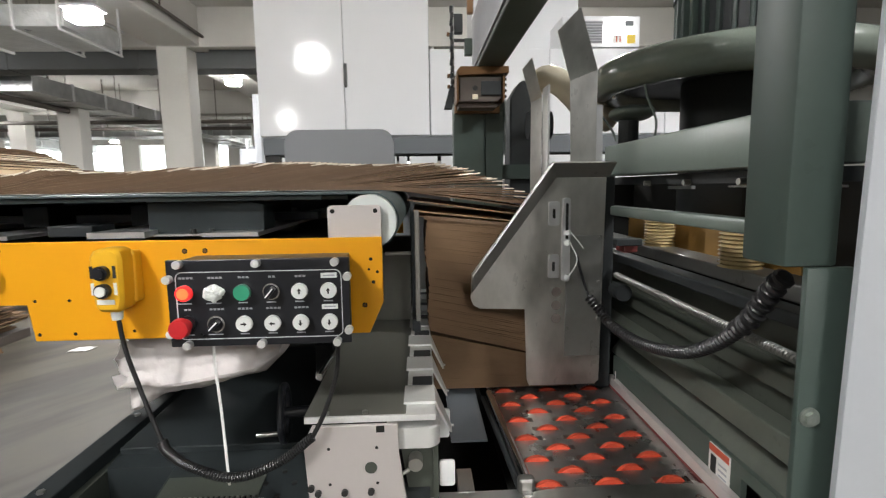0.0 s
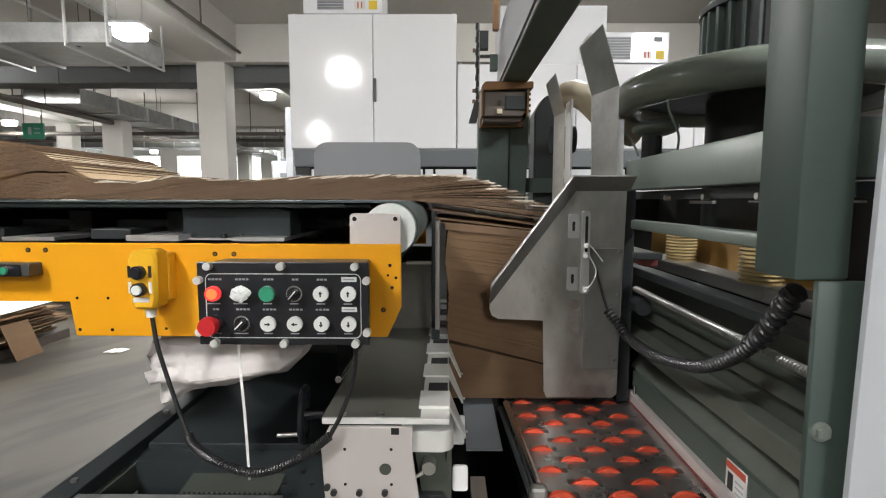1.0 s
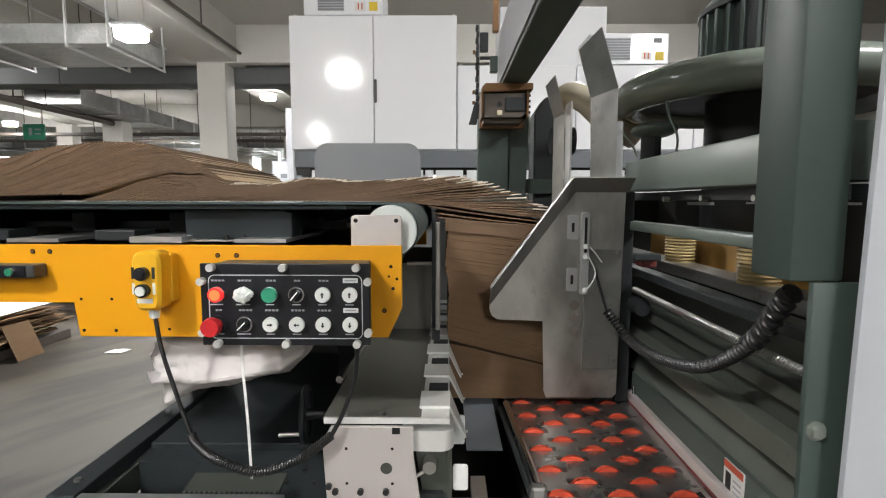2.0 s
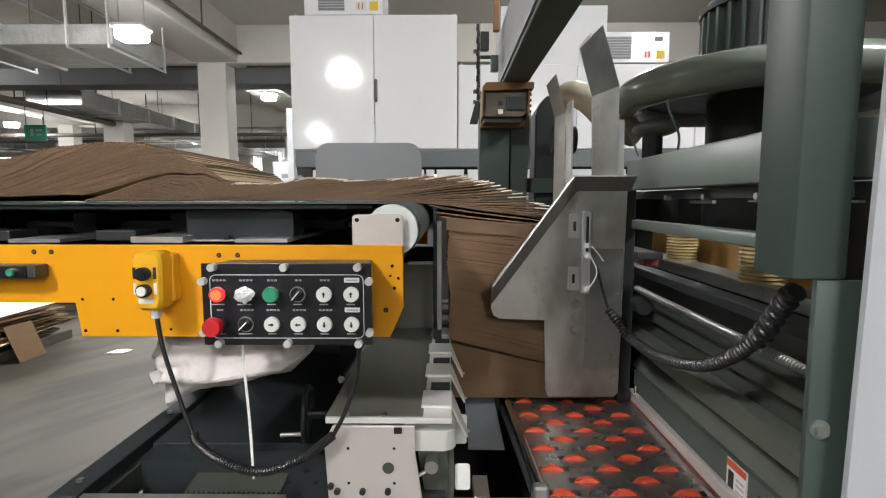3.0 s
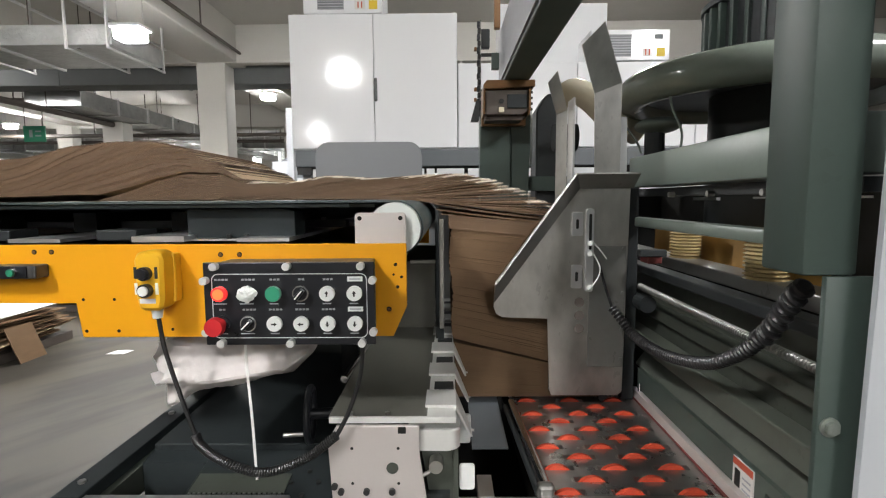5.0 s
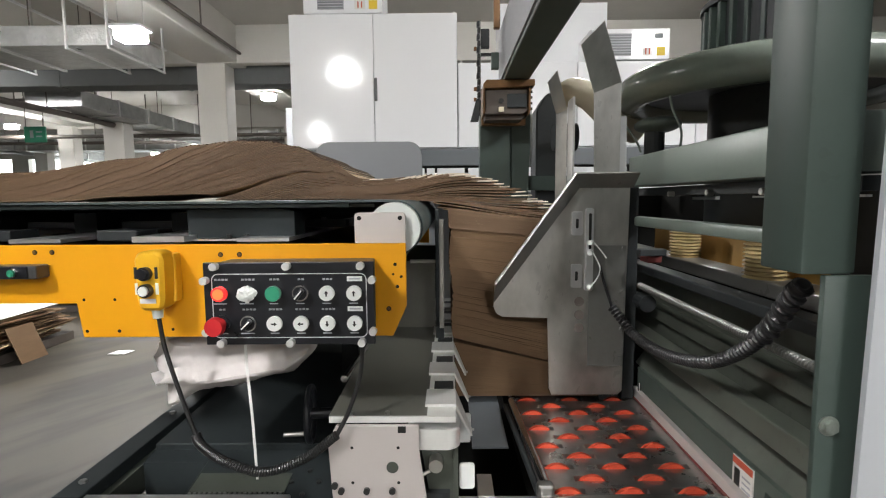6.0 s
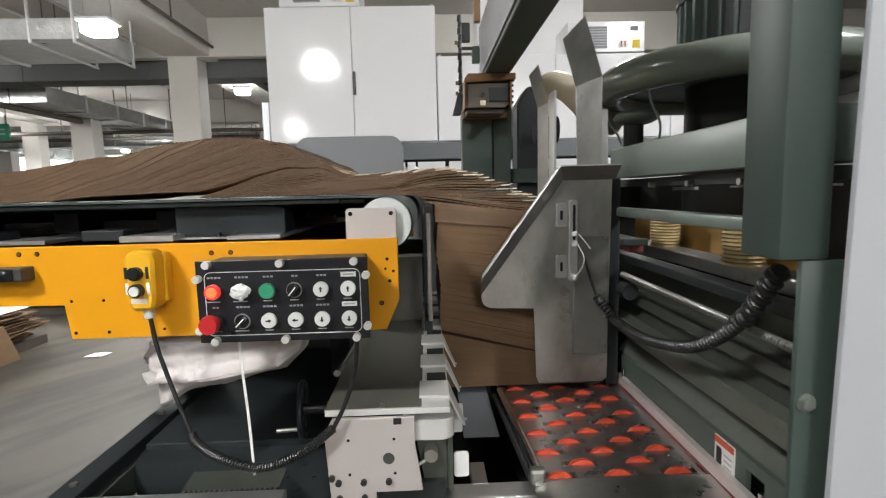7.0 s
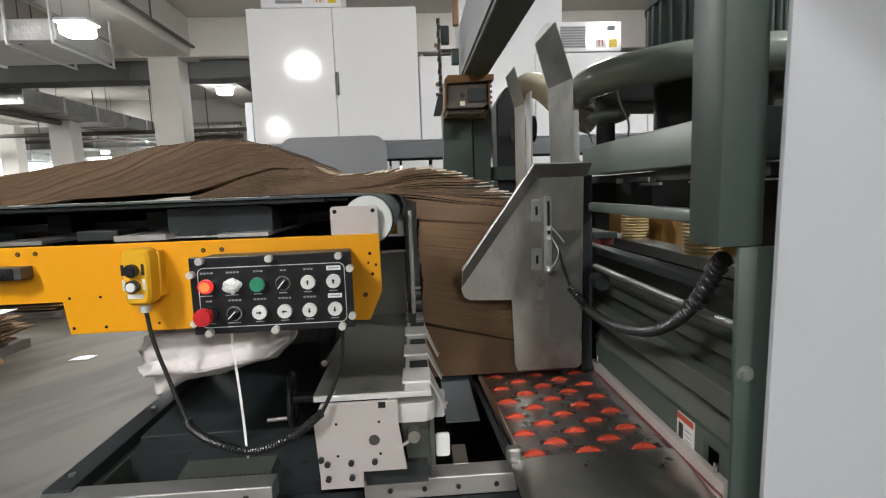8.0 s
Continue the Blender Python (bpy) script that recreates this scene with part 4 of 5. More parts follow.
def backstop():
    b = thing("backstop_plate", "worn steel backstop plate with slanted flange and slots", "machine plate")
    out = [(0.228, 1.312), (0.224, 1.238), (0.232, 1.218), (0.250, 1.207), (0.386, 1.203), (0.392, 0.985), (0.400, 0.965), (0.600, 0.965), (0.612, 0.977), (0.622, 1.622), (0.455, 1.622)]
    pl = part("plate", prism(out, "y", 1.608, 1.614, 0.0006), STEEL, b)
    lip = bmesh.new()
    oo = [(0.226, 1.312), (0.453, 1.627), (0.630, 1.627)]
    ii = [(0.226, 1.252), (0.474, 1.588), (0.630, 1.588)]
    fr = [[lip.verts.new((x, 1.555, z)) for x, z in oo], [lip.verts.new((x, 1.6065, z)) for x, z in ii],
          [lip.verts.new((x - 0.003, 1.558, z + 0.004)) for x, z in oo], [lip.verts.new((x, 1.6115, z)) for x, z in ii]]
    for a in range(2):
        for p, q in ((0, 1), (1, 3), (3, 2), (2, 0)):
            lip.faces.new((fr[p][a], fr[p][a + 1], fr[q][a + 1], fr[q][a]))
    for a in (0, 2):
        lip.faces.new((fr[0][a], fr[1][a], fr[3][a], fr[2][a]))
    part("bent_lip", lip, STEELD, b, "bent steel lip along the slanted edge")
    for z in (1.252, 1.212, 1.172):
        part("round_hole", cy((0.479, 1.6072, z), (0.479, 1.6078, z), 0.0145, 24), PIPE, pl)
    part("lower_patch", bx(0.505, 0.612, 1.6045, 1.6078, 1.055, 1.42, 0.001), STEELD, b, "bolted doubler sheet")
    for z in (1.08, 1.17, 1.28, 1.41):
        part("bolt_head", cy((0.604, 1.598, z), (0.604, 1.605, z), 0.006, 6), STEELD, b)
    sl = part("slot_bracket", prism(rounded(0.492, 0.515, 1.285, 1.530, 0.008, 4), "y", 1.596, 1.6075, 0.0008), ALU, b, "slotted adjusting bracket")
    part("slot", prism(rounded(0.500, 0.508, 1.41, 1.515, 0.004, 4), "y", 1.5948, 1.5956), HOLE, sl)
    for z in (1.485, 1.33):
        k = part("slot_bracket", prism(rounded(0.452, 0.484, z - 0.035, z + 0.035, 0.005, 3), "y", 1.600, 1.6075, 0.0008), ALU, b)
        part("slot", prism(rounded(0.463, 0.471, z - 0.014, z + 0.014, 0.0035, 4), "y", 1.5988, 1.5996), HOLE, k)
    for z in (1.43, 1.40, 1.30):
        sn = part("sensor_nut", cy((0.50, 1.582, z), (0.509, 1.597, z), 0.0075, 10), WHITEB, b)
    part("thin_cable", tube(spline([(0.512, 1.58, 1.43), (0.530, 1.575, 1.408), (0.548, 1.58, 1.385)], 8), 0.0018, 6), WHITEB, b)
    part("thin_cable", tube(spline([(0.51, 1.58, 1.40), (0.528, 1.575, 1.36), (0.522, 1.575, 1.33), (0.500, 1.58, 1.295)], 8), 0.0018, 6), WHITEB, b)
    fl = bent_flag([(0.519, 1.628), (0.592, 1.628), (0.592, 1.89), (0.514, 1.86)], [(0.518, 2.037), (0.460, 1.979)], 1.618, -0.07, 0.80)
    part("flag", fl, STEEL, b, "bent steel flag")
    part("flag_web", prism([(0.565, 1.62), (0.620, 1.62), (0.617, 1.797), (0.585, 1.797)], "y", 1.640, 1.646), ALU, b)
    fb = thing("backstop_flag", "bent steel guide flag behind the backstop", "machine plate", (0, 0, 0))
    g = bent_flag([(0.508, 1.30), (0.550, 1.30), (0.550, 1.90), (0.508, 1.88)], [(0.497, 2.030), (0.464, 1.990)], 2.1, -0.06, 0.83)
    part("flag", g, STEEL, fb)
    part("edge_web", bx(0.553, 0.560, 2.02, 2.106, 1.3, 1.93), ALU, fb)
    part("post", bx(0.515, 0.55, 2.12, 2.16, 0.93, 1.3), DARK, fb)
    part("post", bx(0.56, 0.60, 1.66, 1.70, 0.93, 1.62), DARK, b)


backstop()


# ---- right-hand frame ----
def right_frame():
    f = thing("stacker_machine", "grey-green painted steel machine frame with rails", "machine frame")
    part("upper_column", bx(0.552, 0.624, 0.792, 0.880, 1.455, 2.6, 0.005), GREEN, f, "grey-green box column", smooth=True)
    post = part("post", bx(0.581, 0.645, 0.787, 0.797, 0.0, 1.4545, 0.0015), GREEN, f, "green painted post", smooth=True)
    bo = part("anchor_bolt", cy((0.597, 0.778, 1.252), (0.597, 0.787, 1.252), 0.0098, 6, 0.0085), BOLTG, post, "hex bolt smeared with green paint")
    part("washer", cy((0.597, 0.7840, 1.252), (0.597, 0.7868, 1.252), 0.0135, 20), BOLTG, bo)
    part("top_beam", bx(0.655, 0.76, 0.886, 1.72, 1.592, 1.683, 0.006), GREENL, f, "pale grey-green top beam", smooth=True)
    part("mid_rail", bx(0.655, 0.69, 0.886, 1.70, 1.474, 1.502, 0.006), GREENL, f, smooth=True)
    part("dark_rail", bx(0.70, 0.74, 0.886, 1.9, 1.565, 1.588), DARK, f)
    part("rear_post", bx(0.628, 0.668, 1.66, 1.74, 0.93, 1.592, 0.003), DARK, f)
    sp = bmesh.new()
    box(sp, 0.694, 0.706, 1.052, 1.70, 0.80, 1.02)
    box(sp, 0.694, 0.706, 0.87, 0.995, 0.80, 1.02)
    box(sp, 0.694, 0.706, 0.995, 1.052, 0.995, 1.02)
    part("side_plate", sp, GREEND, f, "grey-green side plate with a cable opening")
    # lower rails coloured paler and the upper one darker, as the light falls
    part("low_rail", bx(0.69, 0.74, 0.87, 2.1, 1.09, 1.14, 0.004), DUSTLIT, f)
    part("low_rail", bx(0.72, 0.80, 0.87, 2.2, 1.19, 1.225, 0.004), DUSTY, f)
    part("low_rail", bx(0.70, 0.75, 0.87, 2.2, 1.322, 1.348, 0.004), DARK, f)
    part("low_rail", bx(0.78, 0.86, 0.87, 2.4, 1.34, 1.375, 0.004), STEELD, f)
    part("slope_plate", prism([(0.706, 1.02), (0.755, 1.088), (0.760, 1.084), (0.71, 1.014)], "y", 0.87, 1.75), DUSTLIT, f)
    part("rail_backing", bx(0.7405, 0.750, 0.87, 2.2, 1.10, 1.189), DUSTY, f, "dusty plate behind the rails")
    part("rail_backing", bx(0.765, 0.775, 0.87, 2.2, 1.2255, 1.338), DUSTY, f, "dusty plate behind the rails")
    # walls coloured near-black to stand in for the shade inside the frame
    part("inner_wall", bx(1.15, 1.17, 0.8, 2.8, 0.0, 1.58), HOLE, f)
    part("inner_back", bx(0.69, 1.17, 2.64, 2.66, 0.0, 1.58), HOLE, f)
    part("tie_arm", bx(0.625, 0.70, 1.53, 1.56, 1.395, 1.415, 0.003), DARK, f)
    part("red_clamp", bx(0.66, 0.70, 1.56, 1.62, 1.372, 1.395, 0.003), DIMRED, f, "red clamp")
    # threaded spindle
    sp = part("spindle", cy((0.662, 0.87, 1.292), (0.662, 1.62, 1.298), 0.0062, 14), DUSTY, f, "threaded steel spindle", smooth=True)
    part("thread", coil([Vector((0.662, 0.87, 1.292)), Vector((0.662, 1.62, 1.298))], 0.0068, 0.0028, 96, 6, 8), STEELD, sp, smooth=True)
    part("spindle_end", cy((0.68, 1.60, 1.245), (0.68, 1.66, 1.245), 0.025, 16), DARK, f)
    # sign
    sg = part("warning_sign", bx(0.6905, 0.6935, 1.085, 1.155, 0.945, 1.018), SIGNW, f, "white warning sign with a red head")
    part("sign_head", bx(0.6898, 0.6904, 1.086, 1.154, 1.002, 1.017), SIGNR, sg)
    part("sign_mark", bx(0.6898, 0.6904, 1.128, 1.147, 0.956, 0.995), INK, sg)
    for i in range(3):
        part("print_bar", bx(0.6898, 0.6904, 1.092, 1.120, 0.960 + i * 0.012, 0.964 + i * 0.012), GRILLE, sg)
    part("stud", cy((0.684, 1.655, 0.958), (0.684, 1.655, 0.985), 0.005, 8), CHROME, f)
    part("stud", cy((0.684, 0.99, 0.958), (0.684, 0.99, 0.98), 0.005, 8), CHROME, f)
    for y in (1.1, 1.3, 1.5):
        part("rail_bolt", cy((0.684, y, 1.568), (0.70, y, 1.568), 0.007, 8), STEEL, f)
    # bright strips added to stand in for small highlights below the top beam
    part("light_strip", bx(0.76, 0.77, 0.95, 1.25, 1.556, 1.560), ALU, f)
    part("light_strip", bx(0.76, 0.77, 1.40, 1.52, 1.552, 1.560), ALU, f)

    w = thing("machine_cover", "tall smooth white machine cover panel", "machine cover")
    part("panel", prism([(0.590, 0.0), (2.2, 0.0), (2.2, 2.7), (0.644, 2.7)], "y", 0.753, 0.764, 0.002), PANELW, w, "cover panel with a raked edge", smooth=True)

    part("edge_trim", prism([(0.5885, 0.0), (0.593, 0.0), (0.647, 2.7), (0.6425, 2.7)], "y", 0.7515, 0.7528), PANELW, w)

    # ochre board and amber bellows between the rails
    c = thing("ochre_board", "ochre yellow board behind the rails", "board")
    part("sheet", bx(0.90, 0.905, 1.20, 2.10, 1.345, 1.45, 0.001), CARD, c)
    part("foot", bx(0.90, 0.93, 1.2, 2.1, 1.33, 1.3445), DARK, c)
    for x, y in ((0.83, 1.70), (0.81, 1.27)):
        h = thing("bellows_hose", "translucent amber ribbed hose", "hose", (x, y, 1.375), group="amber hoses")
        bm = bmesh.new()
        n = 9
        pts, rad = [], []
        for i in range(n * 4 + 1):
            pts.append((0, 0, i * 0.085 / (n * 4)))
            rad.append(0.043 + 0.004 * math.cos(2 * math.pi * i / 4))
        tube(pts, 0.03, 20, bm, rad)
        part("ribs", bm, BELLOW, h, smooth=True)

    # black corrugated cable
    cb = thing("corrugated_cable", "black corrugated cable hose sagging along the frame", "cable hose")
    ln = spline([(0.570, 1.585, 1.238), (0.592, 1.55, 1.204), (0.606, 1.50, 1.178), (0.621, 1.35, 1.174), (0.621, 1.162, 1.214), (0.621, 1.043, 1.270), (0.617, 0.952, 1.337), (0.611, 0.902, 1.390), (0.605, 0.86, 1.432)], 52)
    ln = even(ln, 0.0030)
    rad = [(0.0140, 0.0140, 0.0092, 0.0092)[i % 4] for i in range(len(ln))]
    part("hose", tube(ln, 0.012, 14, radii=rad), RUBBER, cb)
    part("loop", coil(ln[-56:], 0.0130, 0.0052, 7), RUBBER, cb, smooth=True)
    part("cable_end", tube(spline([(0.570, 1.585, 1.238), (0.550, 1.59, 1.30), (0.535, 1.598, 1.36)], 8), 0.004, 6), RUBBER, cb)


right_frame()


# ---- blower with its ring duct ----
def blower():
    b = thing("blower", "grey-green ring duct blower with a dark motor", "blower", (1.19, 1.97, 0))
    ring = bmesh.new()
    R = 0.42
    tube([(R * math.cos(2 * math.pi * a / 64), R * math.sin(2 * math.pi * a / 64), 1.940) for a in range(65)], 0.058, 18, ring)
    part("ring_duct", ring, RING, b, "smooth pale grey-green ring duct", smooth=True)
    part("deck", cy((0, 0, 1.925), (0, 0, 1.945), 0.40, 48), DARK, b)
    part("drum", cy((0.06, 0, 1.2), (0.06, 0, 1.925), 0.205, 40), DARK, b, smooth=True)
    m = part("motor", cy((0.06, 0, 1.945), (0.06, 0, 2.24), 0.215, 40), DARK, b, "dark ribbed motor", smooth=True)
    for i in range(30):
        a = 2 * math.pi * i / 30
        bm = bx(0.208, 0.238, -0.007, 0.007, 1.99, 2.22, 0.003)
        bm.transform(Matrix.Translation((0.06, 0, 0)) @ Matrix.Rotation(a, 4, "Z"))
        part("cooling_rib", bm, GREEN, m)
    part("fan_cover", cy((0.06, 0, 2.2405), (0.06, 0, 2.30), 0.240, 40, 0.19), GREEN, m, "rounded fan cover", smooth=True)
    part("cover_band", cy((0.06, 0, 2.222), (0.06, 0, 2.240), 0.243, 40), DARK, m, smooth=True)
    lobe = bmesh.new()
    bmesh.ops.create_uvsphere(lobe, u_segments=32, v_segments=16, radius=1, matrix=Matrix.LocRotScale((-0.335, 0.03, 1.822), None, (0.078, 0.10, 0.030)))
    part("duct_lobe", lobe, GREENL, b, "flattened grey-green duct lobe", smooth=True)
    part("lobe_neck", cy((-0.345, 0.03, 1.6), (-0.345, 0.03, 1.798), 0.035, 16), DARK, b)
    h = thing("cream_hose", "thick cream suction hose bent round the flags", "hose")
    part("hose", tube(spline([(0.618, 2.46, 2.025), (0.65, 2.40, 2.03), (0.70, 2.36, 1.998), (0.75, 2.34, 1.945), (0.80, 2.34, 1.895), (0.92, 2.38, 1.85)], 10), 0.056, 20), CREAM, h, smooth=True)
    part("end_fitting", cy((0.56, 2.40, 1.83), (0.66, 2.40, 1.83), 0.06, 20), DARK, h)
    part("stand", bx(0.80, 0.86, 2.38, 2.44, 1.3, 1.83), DARK, h)
    for pts in ([(0.70, 1.74, 1.70), (0.69, 1.76, 1.74), (0.665, 1.78, 1.785)], [(0.80, 1.70, 1.69), (0.81, 1.71, 1.76), (0.785, 1.72, 1.83), (0.775, 1.72, 1.87)]):
        w = thing("thin_cable", "thin pale cable rising from the beam", "cable", group="thin cables")
        part("wire", tube(spline(pts, 8), 0.0036, 8), GREENL, w, smooth=True)


blower()


# ---- overhead arm, rear post and chain bracket ----
def overhead():
    a = thing("overhead_arm", "grey overhead beam on a dark post", "machine beam")
    part("beam", bx(0.335, 0.448, -0.6, 2.52, 2.075, 2.32, 0.006), GREEN, a)
    part("side_strip", bx(0.328, 0.3345, -0.6, 2.52, 2.09, 2.31), HOOD, a, "pale painted side face")
    gh = [(0.525, 1.45), (0.645, 1.45), (0.645, 2.04), (0.615, 2.075), (0.575, 2.07), (0.525, 1.99)]
    part("gear_housing", prism(gh, "y", 2.64, 2.80, 0.008), DARK, a, "dark gear housing")
    part("housing_foot", bx(0.40, 0.60, 2.66, 2.72, 1.40, 1.5), DARK, a)
    part("post", bx(0.242, 0.388, 2.54, 2.64, 0.0, 2.074, 0.005), GREEN, a, "dark grey-green post")
    part("gusset", prism([(0.390, 1.45), (0.470, 1.45), (0.482, 1.80), (0.482, 1.975), (0.462, 1.978), (0.390, 1.925)], "y", 2.56, 2.60, 0.003), GREEN, a)
    part("pale_edge", bx(0.487, 0.497, 2.60, 2.63, 1.72, 1.99), PANELW, a, "pale narrow edge strip")
    part("low_arm", bx(0.471, 0.9, 2.605, 2.64, 1.60, 1.67), GREEN, a)
    # rusty open bracket under the beam's end
    br = part("orange_bracket", prism([(0.250, 2.036), (0.470, 2.046), (0.470, 2.074), (0.262, 2.074), (0.246, 2.056)], "y", 2.36, 2.53, 0.002), BRONZE, a, "orange-brown bracket")
    part("bracket_back", bx(0.246, 0.452, 2.50, 2.535, 1.90, 2.036, 0.003), BRONZE, br)
    part("cheek", bx(0.246, 0.254, 2.36, 2.50, 1.93, 2.036, 0.002), BRONZE, br)
    part("cheek", prism([(0.444, 1.925), (0.452, 1.945), (0.452, 2.036), (0.444, 2.036)], "y", 2.36, 2.50), BRONZE, br)
    face = part("bracket_face", prism([(0.255, 1.929), (0.420, 1.929), (0.443, 1.945), (0.443, 2.0345), (0.255, 2.0345)], "y", 2.375, 2.42, 0.003), PIPE, br, "dark brown sensor plate")
    part("sensor_block", bx(0.350, 0.438, 2.366, 2.3745, 1.955, 2.015, 0.004), DARK, a)
    part("sensor_core", bx(0.313, 0.337, 2.366, 2.3748, 1.938, 1.960, 0.003), CREAM, a, "pale sensor eye")
    part("sensor_cap", cy((0.325, 2.367, 1.985), (0.325, 2.3748, 1.985), 0.011, 14), INK, a)
    part("bracket_sill", prism([(0.256, 1.908), (0.42, 1.908), (0.44, 1.927), (0.256, 1.927)], "y", 2.40, 2.498, 0.002), PIPE, a)
    for i in range(5):
        part("bracket_screw", cy((0.452, 2.37, 1.95 + i * 0.024), (0.460, 2.37, 1.95 + i * 0.024), 0.006, 8), INK, a)
    # drag chain along the post, with its end foot
    part("chain_rail", bx(0.232, 0.237, 2.38, 2.40, 1.93, 2.33), STEELD, a)
    for i in range(15):
        w = 0.003 * (i % 2)
        part("chain_link", bx(0.218 + w, 0.231 + w, 2.36, 2.39, 1.92 + i * 0.027, 1.941 + i * 0.027, 0.002), INK if i % 2 else DARK, a)
    for z in (1.985, 2.03, 2.20):
        part("chain_clip", bx(0.206, 0.2175, 2.365, 2.385, z, z + 0.014, 0.002), BRONZE, a)
    part("chain_plate", bx(0.238, 0.276, 2.40, 2.43, 2.22, 2.30, 0.003), DARK, a)
    part("chain_plate", bx(0.284, 0.318, 2.40, 2.43, 2.13, 2.20, 0.003), GREEN, a)
    part("chain_tie", bx(0.234, 0.284, 2.40, 2.412, 2.185, 2.197), INK, a)
    part("chain_foot", prism([(0.190, 1.898), (0.225, 1.898), (0.236, 1.985), (0.214, 1.985)], "y", 2.35, 2.39, 0.002), DARK, a)
    part("copper_pipe", bx(0.286, 0.312, 2.30, 2.33, 2.27, 2.42, 0.004), BRONZE, a, "orange-brown upright bar")
    part("valve_block", bx(0.272, 0.345, 2.27, 2.34, 2.425, 2.50, 0.006), INK, a, "black valve block")


overhead()


# ---- piles of flat board on the floor ----
def floor_pile():
    rnd = random.Random(7)
    for k, (x, y, n) in enumerate(((-4.99, 5.12, 24), (-6.9, 6.0, 30), (-5.6, 7.7, 18))):
        p = thing("board_pile", "untidy pile of flat brown boards on the floor", "board pile", (x, y, 0), group="board piles")
        z = 0.1
        part("pallet", bx(-0.75, 0.75, -0.6, 0.6, 0, 0.1, 0.01), PIPE, p)
        for i in range(n):
            w, d = 0.74 + rnd.uniform(-0.10, 0.06), 0.50 + rnd.uniform(-0.10, 0.12)
            bm = bx(-w, w, -d, d, 0, 0.008)
            tilt = rnd.uniform(-0.012, 0.012)
            bm.transform(Matrix.Translation((rnd.uniform(-0.06, 0.06), rnd.uniform(-0.12, 0.12), z)) @ Matrix.Rotation(rnd.uniform(-0.16, 0.16), 4, "Z") @ Matrix.Rotation(tilt, 4, "Y") @ Matrix.Rotation(rnd.uniform(-0.02, 0.02), 4, "X"))
            part("board", bm, LINER if i % 13 == 6 else SIGNW if i == n - 1 and k == 0 else KRAFTS, p)
            z += 0.0145
    fl = thing("loose_flap", "loose tan board flap leaning on the pile", "board")
    bm = bx(0, 0.008, -0.15, 0.17, 0.0, 0.37)
    bm.transform(Matrix.Translation((-4.07, 4.95, 0.0)) @ Matrix.Rotation(radians(-22), 4, "Y"))
    part("sheet", bm, KRAFTS, fl)
    s = thing("paper_scrap", "scrap of white paper on the floor", "paper", (-3.33, 5.16, 0))
    bm = bmesh.new()
    bmesh.ops.create_grid(bm, x_segments=6, y_segments=4, size=0.5)
    for v in bm.verts:
        v.co = (v.co.x * 0.17 + v.co.y * 0.03, v.co.y * 0.14, 0.008 + 0.006 * noise.noise(v.co * 3))
    bmesh.ops.solidify(bm, geom=bm.faces[:], thickness=0.002)
    part("sheet", bm, SIGNW, s)


floor_pile()


# ---- boards: shingled stream, drop and stack ----
PITCH, LEN, TH, Y0, Y1 = 0.0165, 0.50, 0.0026, 1.66, 2.30
CREST = -1.543        # of the hump, along the stream at the start
SPEED, GO1, STOP1, GO2, STOP2 = 0.48, 0.45, 1.85, 4.90, 5.735


def flow(t):
    """How far the stream has gone."""
    s = SPEED * max(0.0, min(t, STOP1) - GO1)
    if t > GO2:
        s += SPEED * (min(t, STOP2) - GO2)
    return s


TOP = [(-3.0, 1.632), (-1.2, 1.637), (-0.73, 1.652), (-0.4, 1.690), (-0.2, 1.728), (-0.08, 1.740), (0.02, 1.738), (0.10, 1.722), (0.2, 1.678), (0.30, 1.622), (0.42, 1.614), (0.56, 1.634), (0.74, 1.622), (1.0, 1.634), (1.25, 1.645), (1.6, 1.638), (9.0, 1.636)]
LOW = [(-3.0, 1.5615), (-0.62, 1.5615), (-0.45, 1.574), (-0.2, 1.580), (-0.02, 1.566), (0.1, 1.5615), (9.0, 1.5615)]


def curve(tab, d):
    for (a, za), (b, zb) in zip(tab, tab[1:]):
        if d <= b:
            f = max(0.0, (d - a) / (b - a))
            f = f * f * (3 - 2 * f)
            return za + (zb - za) * f
    return tab[-1][1]


def board_mesh(zs, y1=None, th=TH, pale=0):
    """A sheet along x from 0 to LEN with heights zs, from Y0 to Y1; its last few cells may be painted pale as a
    highlight.
    """
    bm = bmesh.new()
    n = len(zs) - 1
    grid = []
    for i, z in enumerate(zs):
        x = LEN * i / n
        grid.append([bm.verts.new((x, y, z + dz)) for y in (0, (y1 or Y1) - Y0) for dz in (0, th)])
    for k, (a, b) in enumerate(zip(grid, grid[1:])):
        for i, j in ((0, 1), (1, 3), (3, 2), (2, 0)):
            f = bm.faces.new((a[i], a[j], b[j], b[i]))
            f.material_index = 1 if (i, j) in ((1, 3), (2, 0)) else 0
            if k >= n - pale and (i, j) != (1, 3):
                f.material_index = 2
    for g in (grid[0], grid[-1]):
        bm.faces.new((g[0], g[1], g[3], g[2]))
    return bm


N = 16
FLOWN = flow(8.0)
rnd = random.Random(11)
stream = thing("board_stream", "shingled stream of brown corrugated boards on the belt", "corrugated boards")
tips = []
k = 0
tip = 0.74
while tip > -3.1:
    tips.append(tip)
    tip -= PITCH * (1 if (tip - CREST) > 0.35 else 0.8)


def stream_z(xi, v):
    d = xi - CREST
    lo, hi = curve(LOW, d), curve(TOP, d)
    return lo + (hi - lo - TH) * v


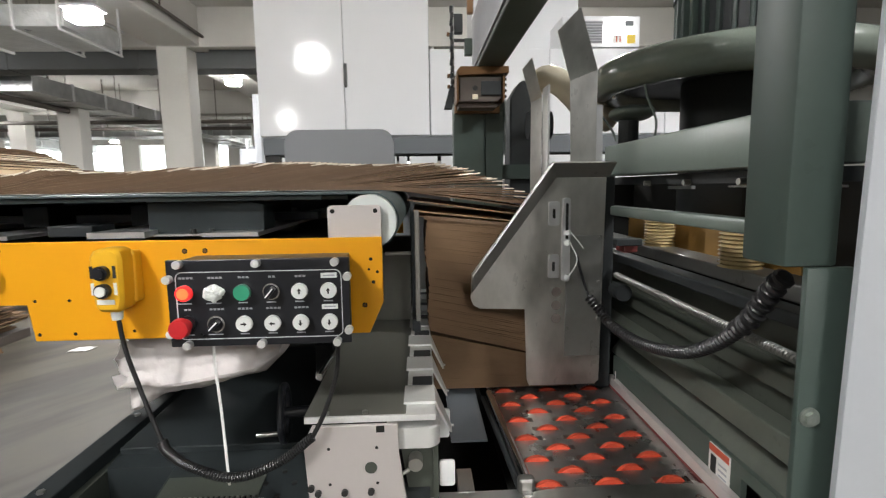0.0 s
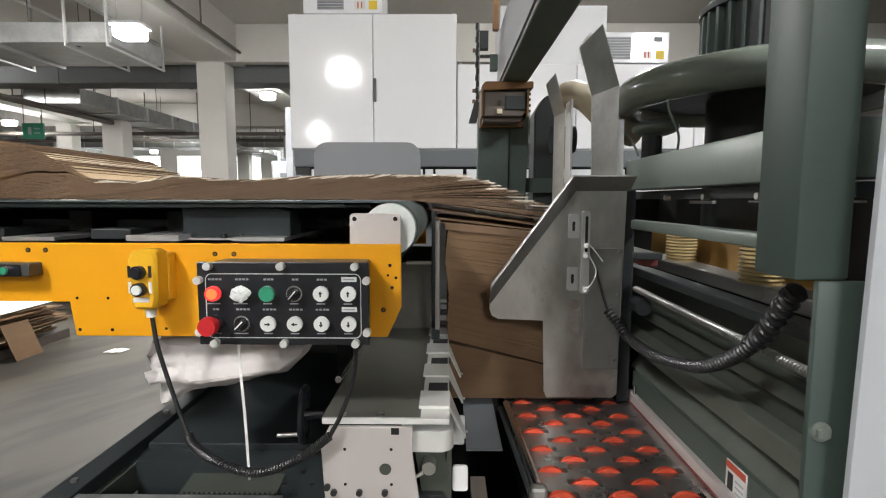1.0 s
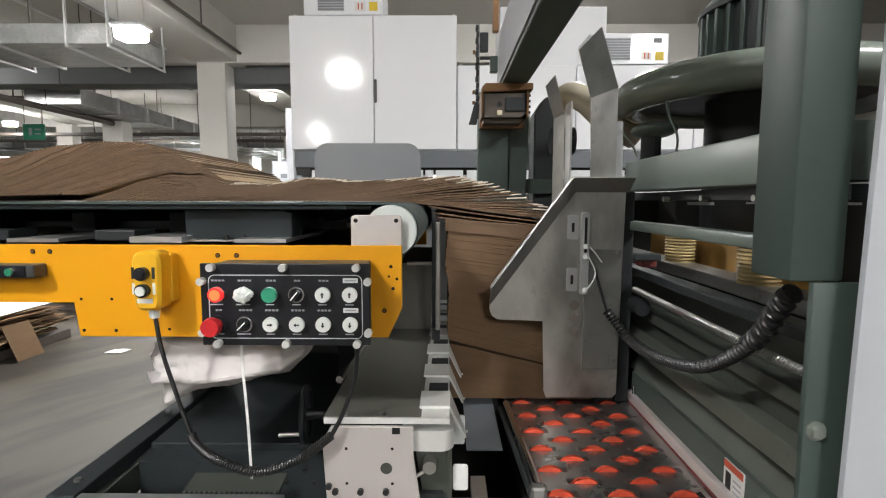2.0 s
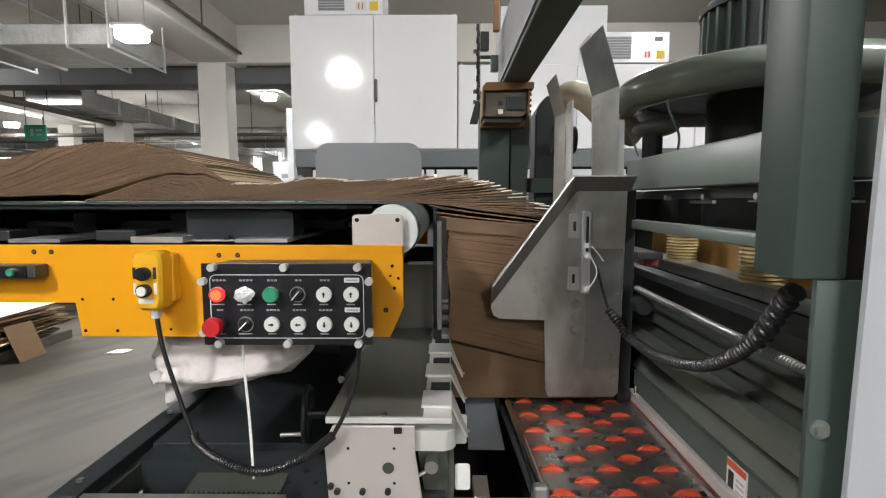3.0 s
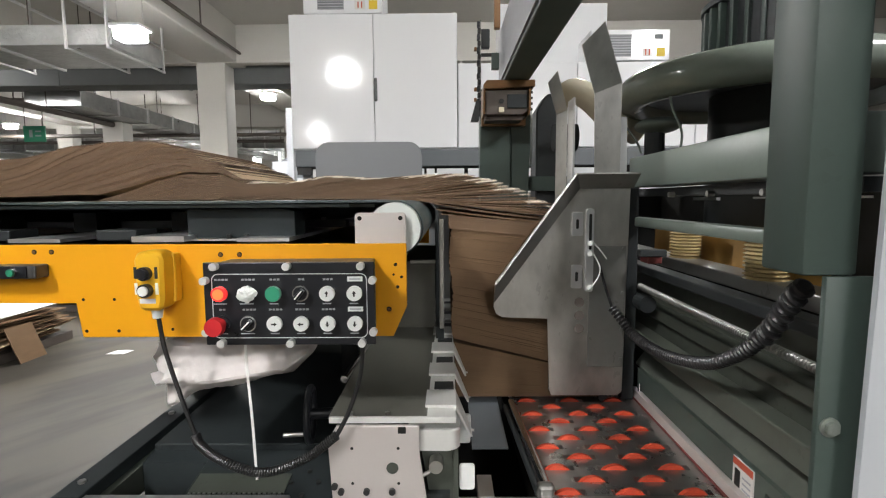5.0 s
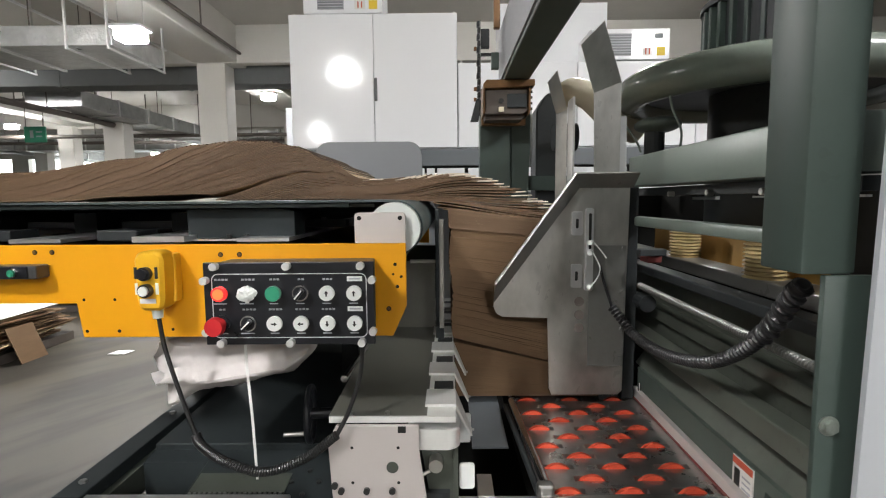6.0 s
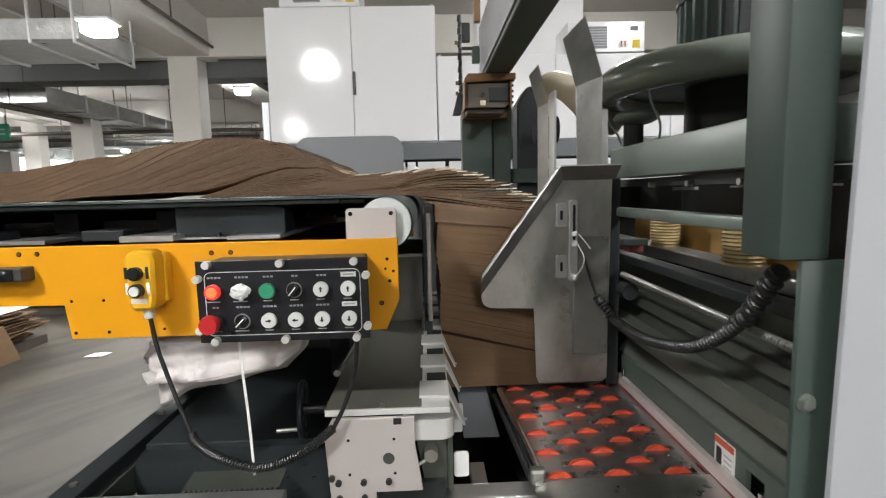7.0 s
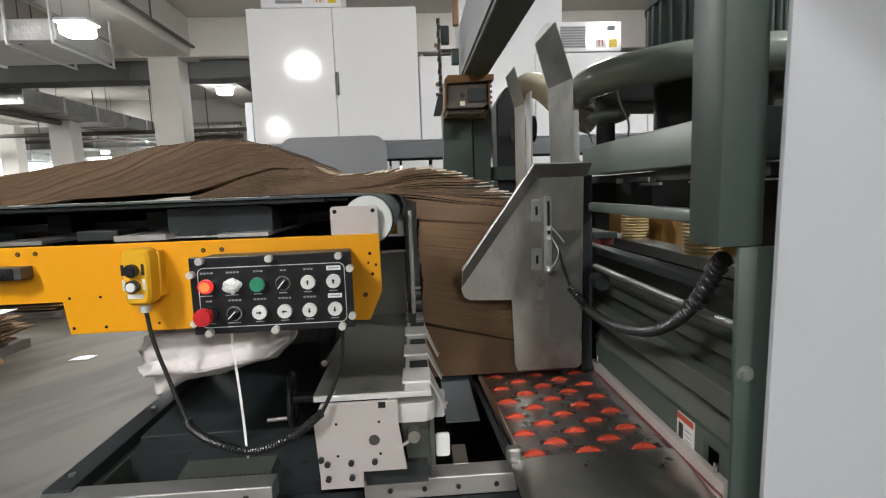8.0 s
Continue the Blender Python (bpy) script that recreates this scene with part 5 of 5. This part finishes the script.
for tip in tips:
    if tip + FLOWN > -0.12:
        continue
    zs = [stream_z(tip - LEN + LEN * i / N, i / N) for i in range(N + 1)]
    ob = part("board", board_mesh(zs, y1=Y1 + rnd.uniform(-0.004, 0.004), th=0.0038 if abs(tip - CREST) < 0.45 else 0.0026), KRAFT, stream)
    ob.data.materials.append(LINER)
    ob.location = (tip - LEN + rnd.uniform(-0.002, 0.002), Y0 + rnd.uniform(-0.0015, 0.0015), rnd.uniform(-0.0002, 0.0006))

# boards that reach the end of the belt move one by one
LAND_X, LAND_TILT, LAND_DZ = 0.092, -5.5, 0.00075
TIPZ = [(-0.2, 1.630), (0.05, 1.636), (0.14, 1.638), (0.22, 1.622), (0.30, 1.592), (0.385, 1.552), (0.47, 1.510), (0.6, 1.45)]
movers = []
for tip in tips:
    if tip + FLOWN > -0.12:
        movers.append(tip)


def board_pose(tip, t, land_z, jit):
    s = tip + flow(t)
    x = min(s - LEN, LAND_X + jit)
    tz = curve(TIPZ, s)
    if s < 0.05:
        w = min(1.0, (0.05 - s) / 0.25)
        tz = tz + (curve(TOP, tip - CREST) - tz) * w
    base = BELT_Z + 0.0035
    tilt = -math.degrees(math.asin(max(-0.5, min(0.5, (tz - base) / LEN))))
    f = max(0.0, min(1.0, (s - 0.515) / 0.06))
    f = f * f * (3 - 2 * f)
    z = base + (land_z - base) * f
    tl = tilt + (-LAND_TILT - tilt) * f
    return pose(x, Y0 + jit, z, 0, tl, 0)


MOVING = []
n_landed = sum(1 for tip in movers if tip > 0.62)
for i, tip in enumerate(movers):
    zs = [stream_z(tip - LEN + LEN * q / N, q / N) for q in range(N + 1)]
    zs = [z - zs[0] - (zs[-1] - zs[0]) * q / N - 0.02 * max(0.0, q / N - 0.6) ** 2 for q, z in enumerate(zs)]
    ob = part("corrugated_board", board_mesh(zs, pale=rnd.choice((0, 1, 1, 2)), th=0.0034), KRAFT)
    ob.data.materials.append(LINER)
    ob.data.materials.append(TIPLIT)
    tagged(ob, "brown corrugated board sliding off the belt onto the stack", "corrugated board", "boards leaving the belt")
    lz = 1.477 + (i - n_landed) * LAND_DZ
    MOVING.append((ob, tip, lz, rnd.uniform(-0.002, 0.002)))


def stack():
    s = thing("board_stack", "stack of brown corrugated boards on the roller table", "board stack", (0, 0, 0))
    r2 = random.Random(5)
    z, i = 0.939, 0
    while z < 1.466:
        th = 0.0052
        lean = -0.012 * (z - 0.94) / 0.45 + 0.004 * math.sin(z * 31)
        w0 = 0.108 + lean + r2.uniform(-0.0025, 0.0025)
        bm = bmesh.new()
        n = 8
        grid = []
        for q in range(n + 1):
            x = w0 + 0.5 * q / n
            if z < 1.113:
                zz = 0.939 + (z - 0.939) * (1 - 0.66 * q / n)
            else:
                zz = z - (0.125 - 0.22 * (z - 1.13)) * q / n
            grid.append([bm.verts.new((x, y, zz + dz)) for y in (Y0 + 0.004 + r2.uniform(-0.0005, 0.0005), Y1) for dz in (0, th + 0.0002)])
        for a, b in zip(grid, grid[1:]):
            for p, q in ((0, 1), (1, 3), (3, 2), (2, 0)):
                bm.faces.new((a[p], a[q], b[q], b[p]))
        for g in (grid[0], grid[-1]):
            bm.faces.new((g[0], g[1], g[3], g[2]))
        part("board", bm, KRAFTS, s)
        z += th + (0.012 if 1.108 < z < 1.1135 else 0)
        i += 1


stack()


def guide_post():
    g = thing("guide_post", "narrow steel guide post beside the stack", "guide post")
    part("strip", bx(0.062, 0.076, 1.62, 1.65, 1.17, 1.50, 0.002), STEEL, g, "pale steel strip")
    part("rear_strip", bx(0.050, 0.060, 1.66, 1.70, 1.0, 1.53, 0.002), DARK, g)
    part("cross_rod", cy((-0.03, 1.70, 1.365), (0.075, 1.70, 1.365), 0.006, 10), STEEL, g)
    part("foot", bx(0.05, 0.075, 1.64, 1.70, 0.93, 1.17), DARK, g)


guide_post()


def motions():
    times = [0, 0.4] + [0.1 * i for i in range(5, 20)] + [2.4, 3.4, 4.4, 4.8] + [4.9 + 0.1 * i for i in range(10)] + [6.5, 8.0]
    walk(stream, [(t, pose(flow(t), 0, 0)) for t in times])
    for ob, tip, lz, jit in MOVING:
        walk(ob, [(t, board_pose(tip, t, lz, jit)) for t in times])


motions()
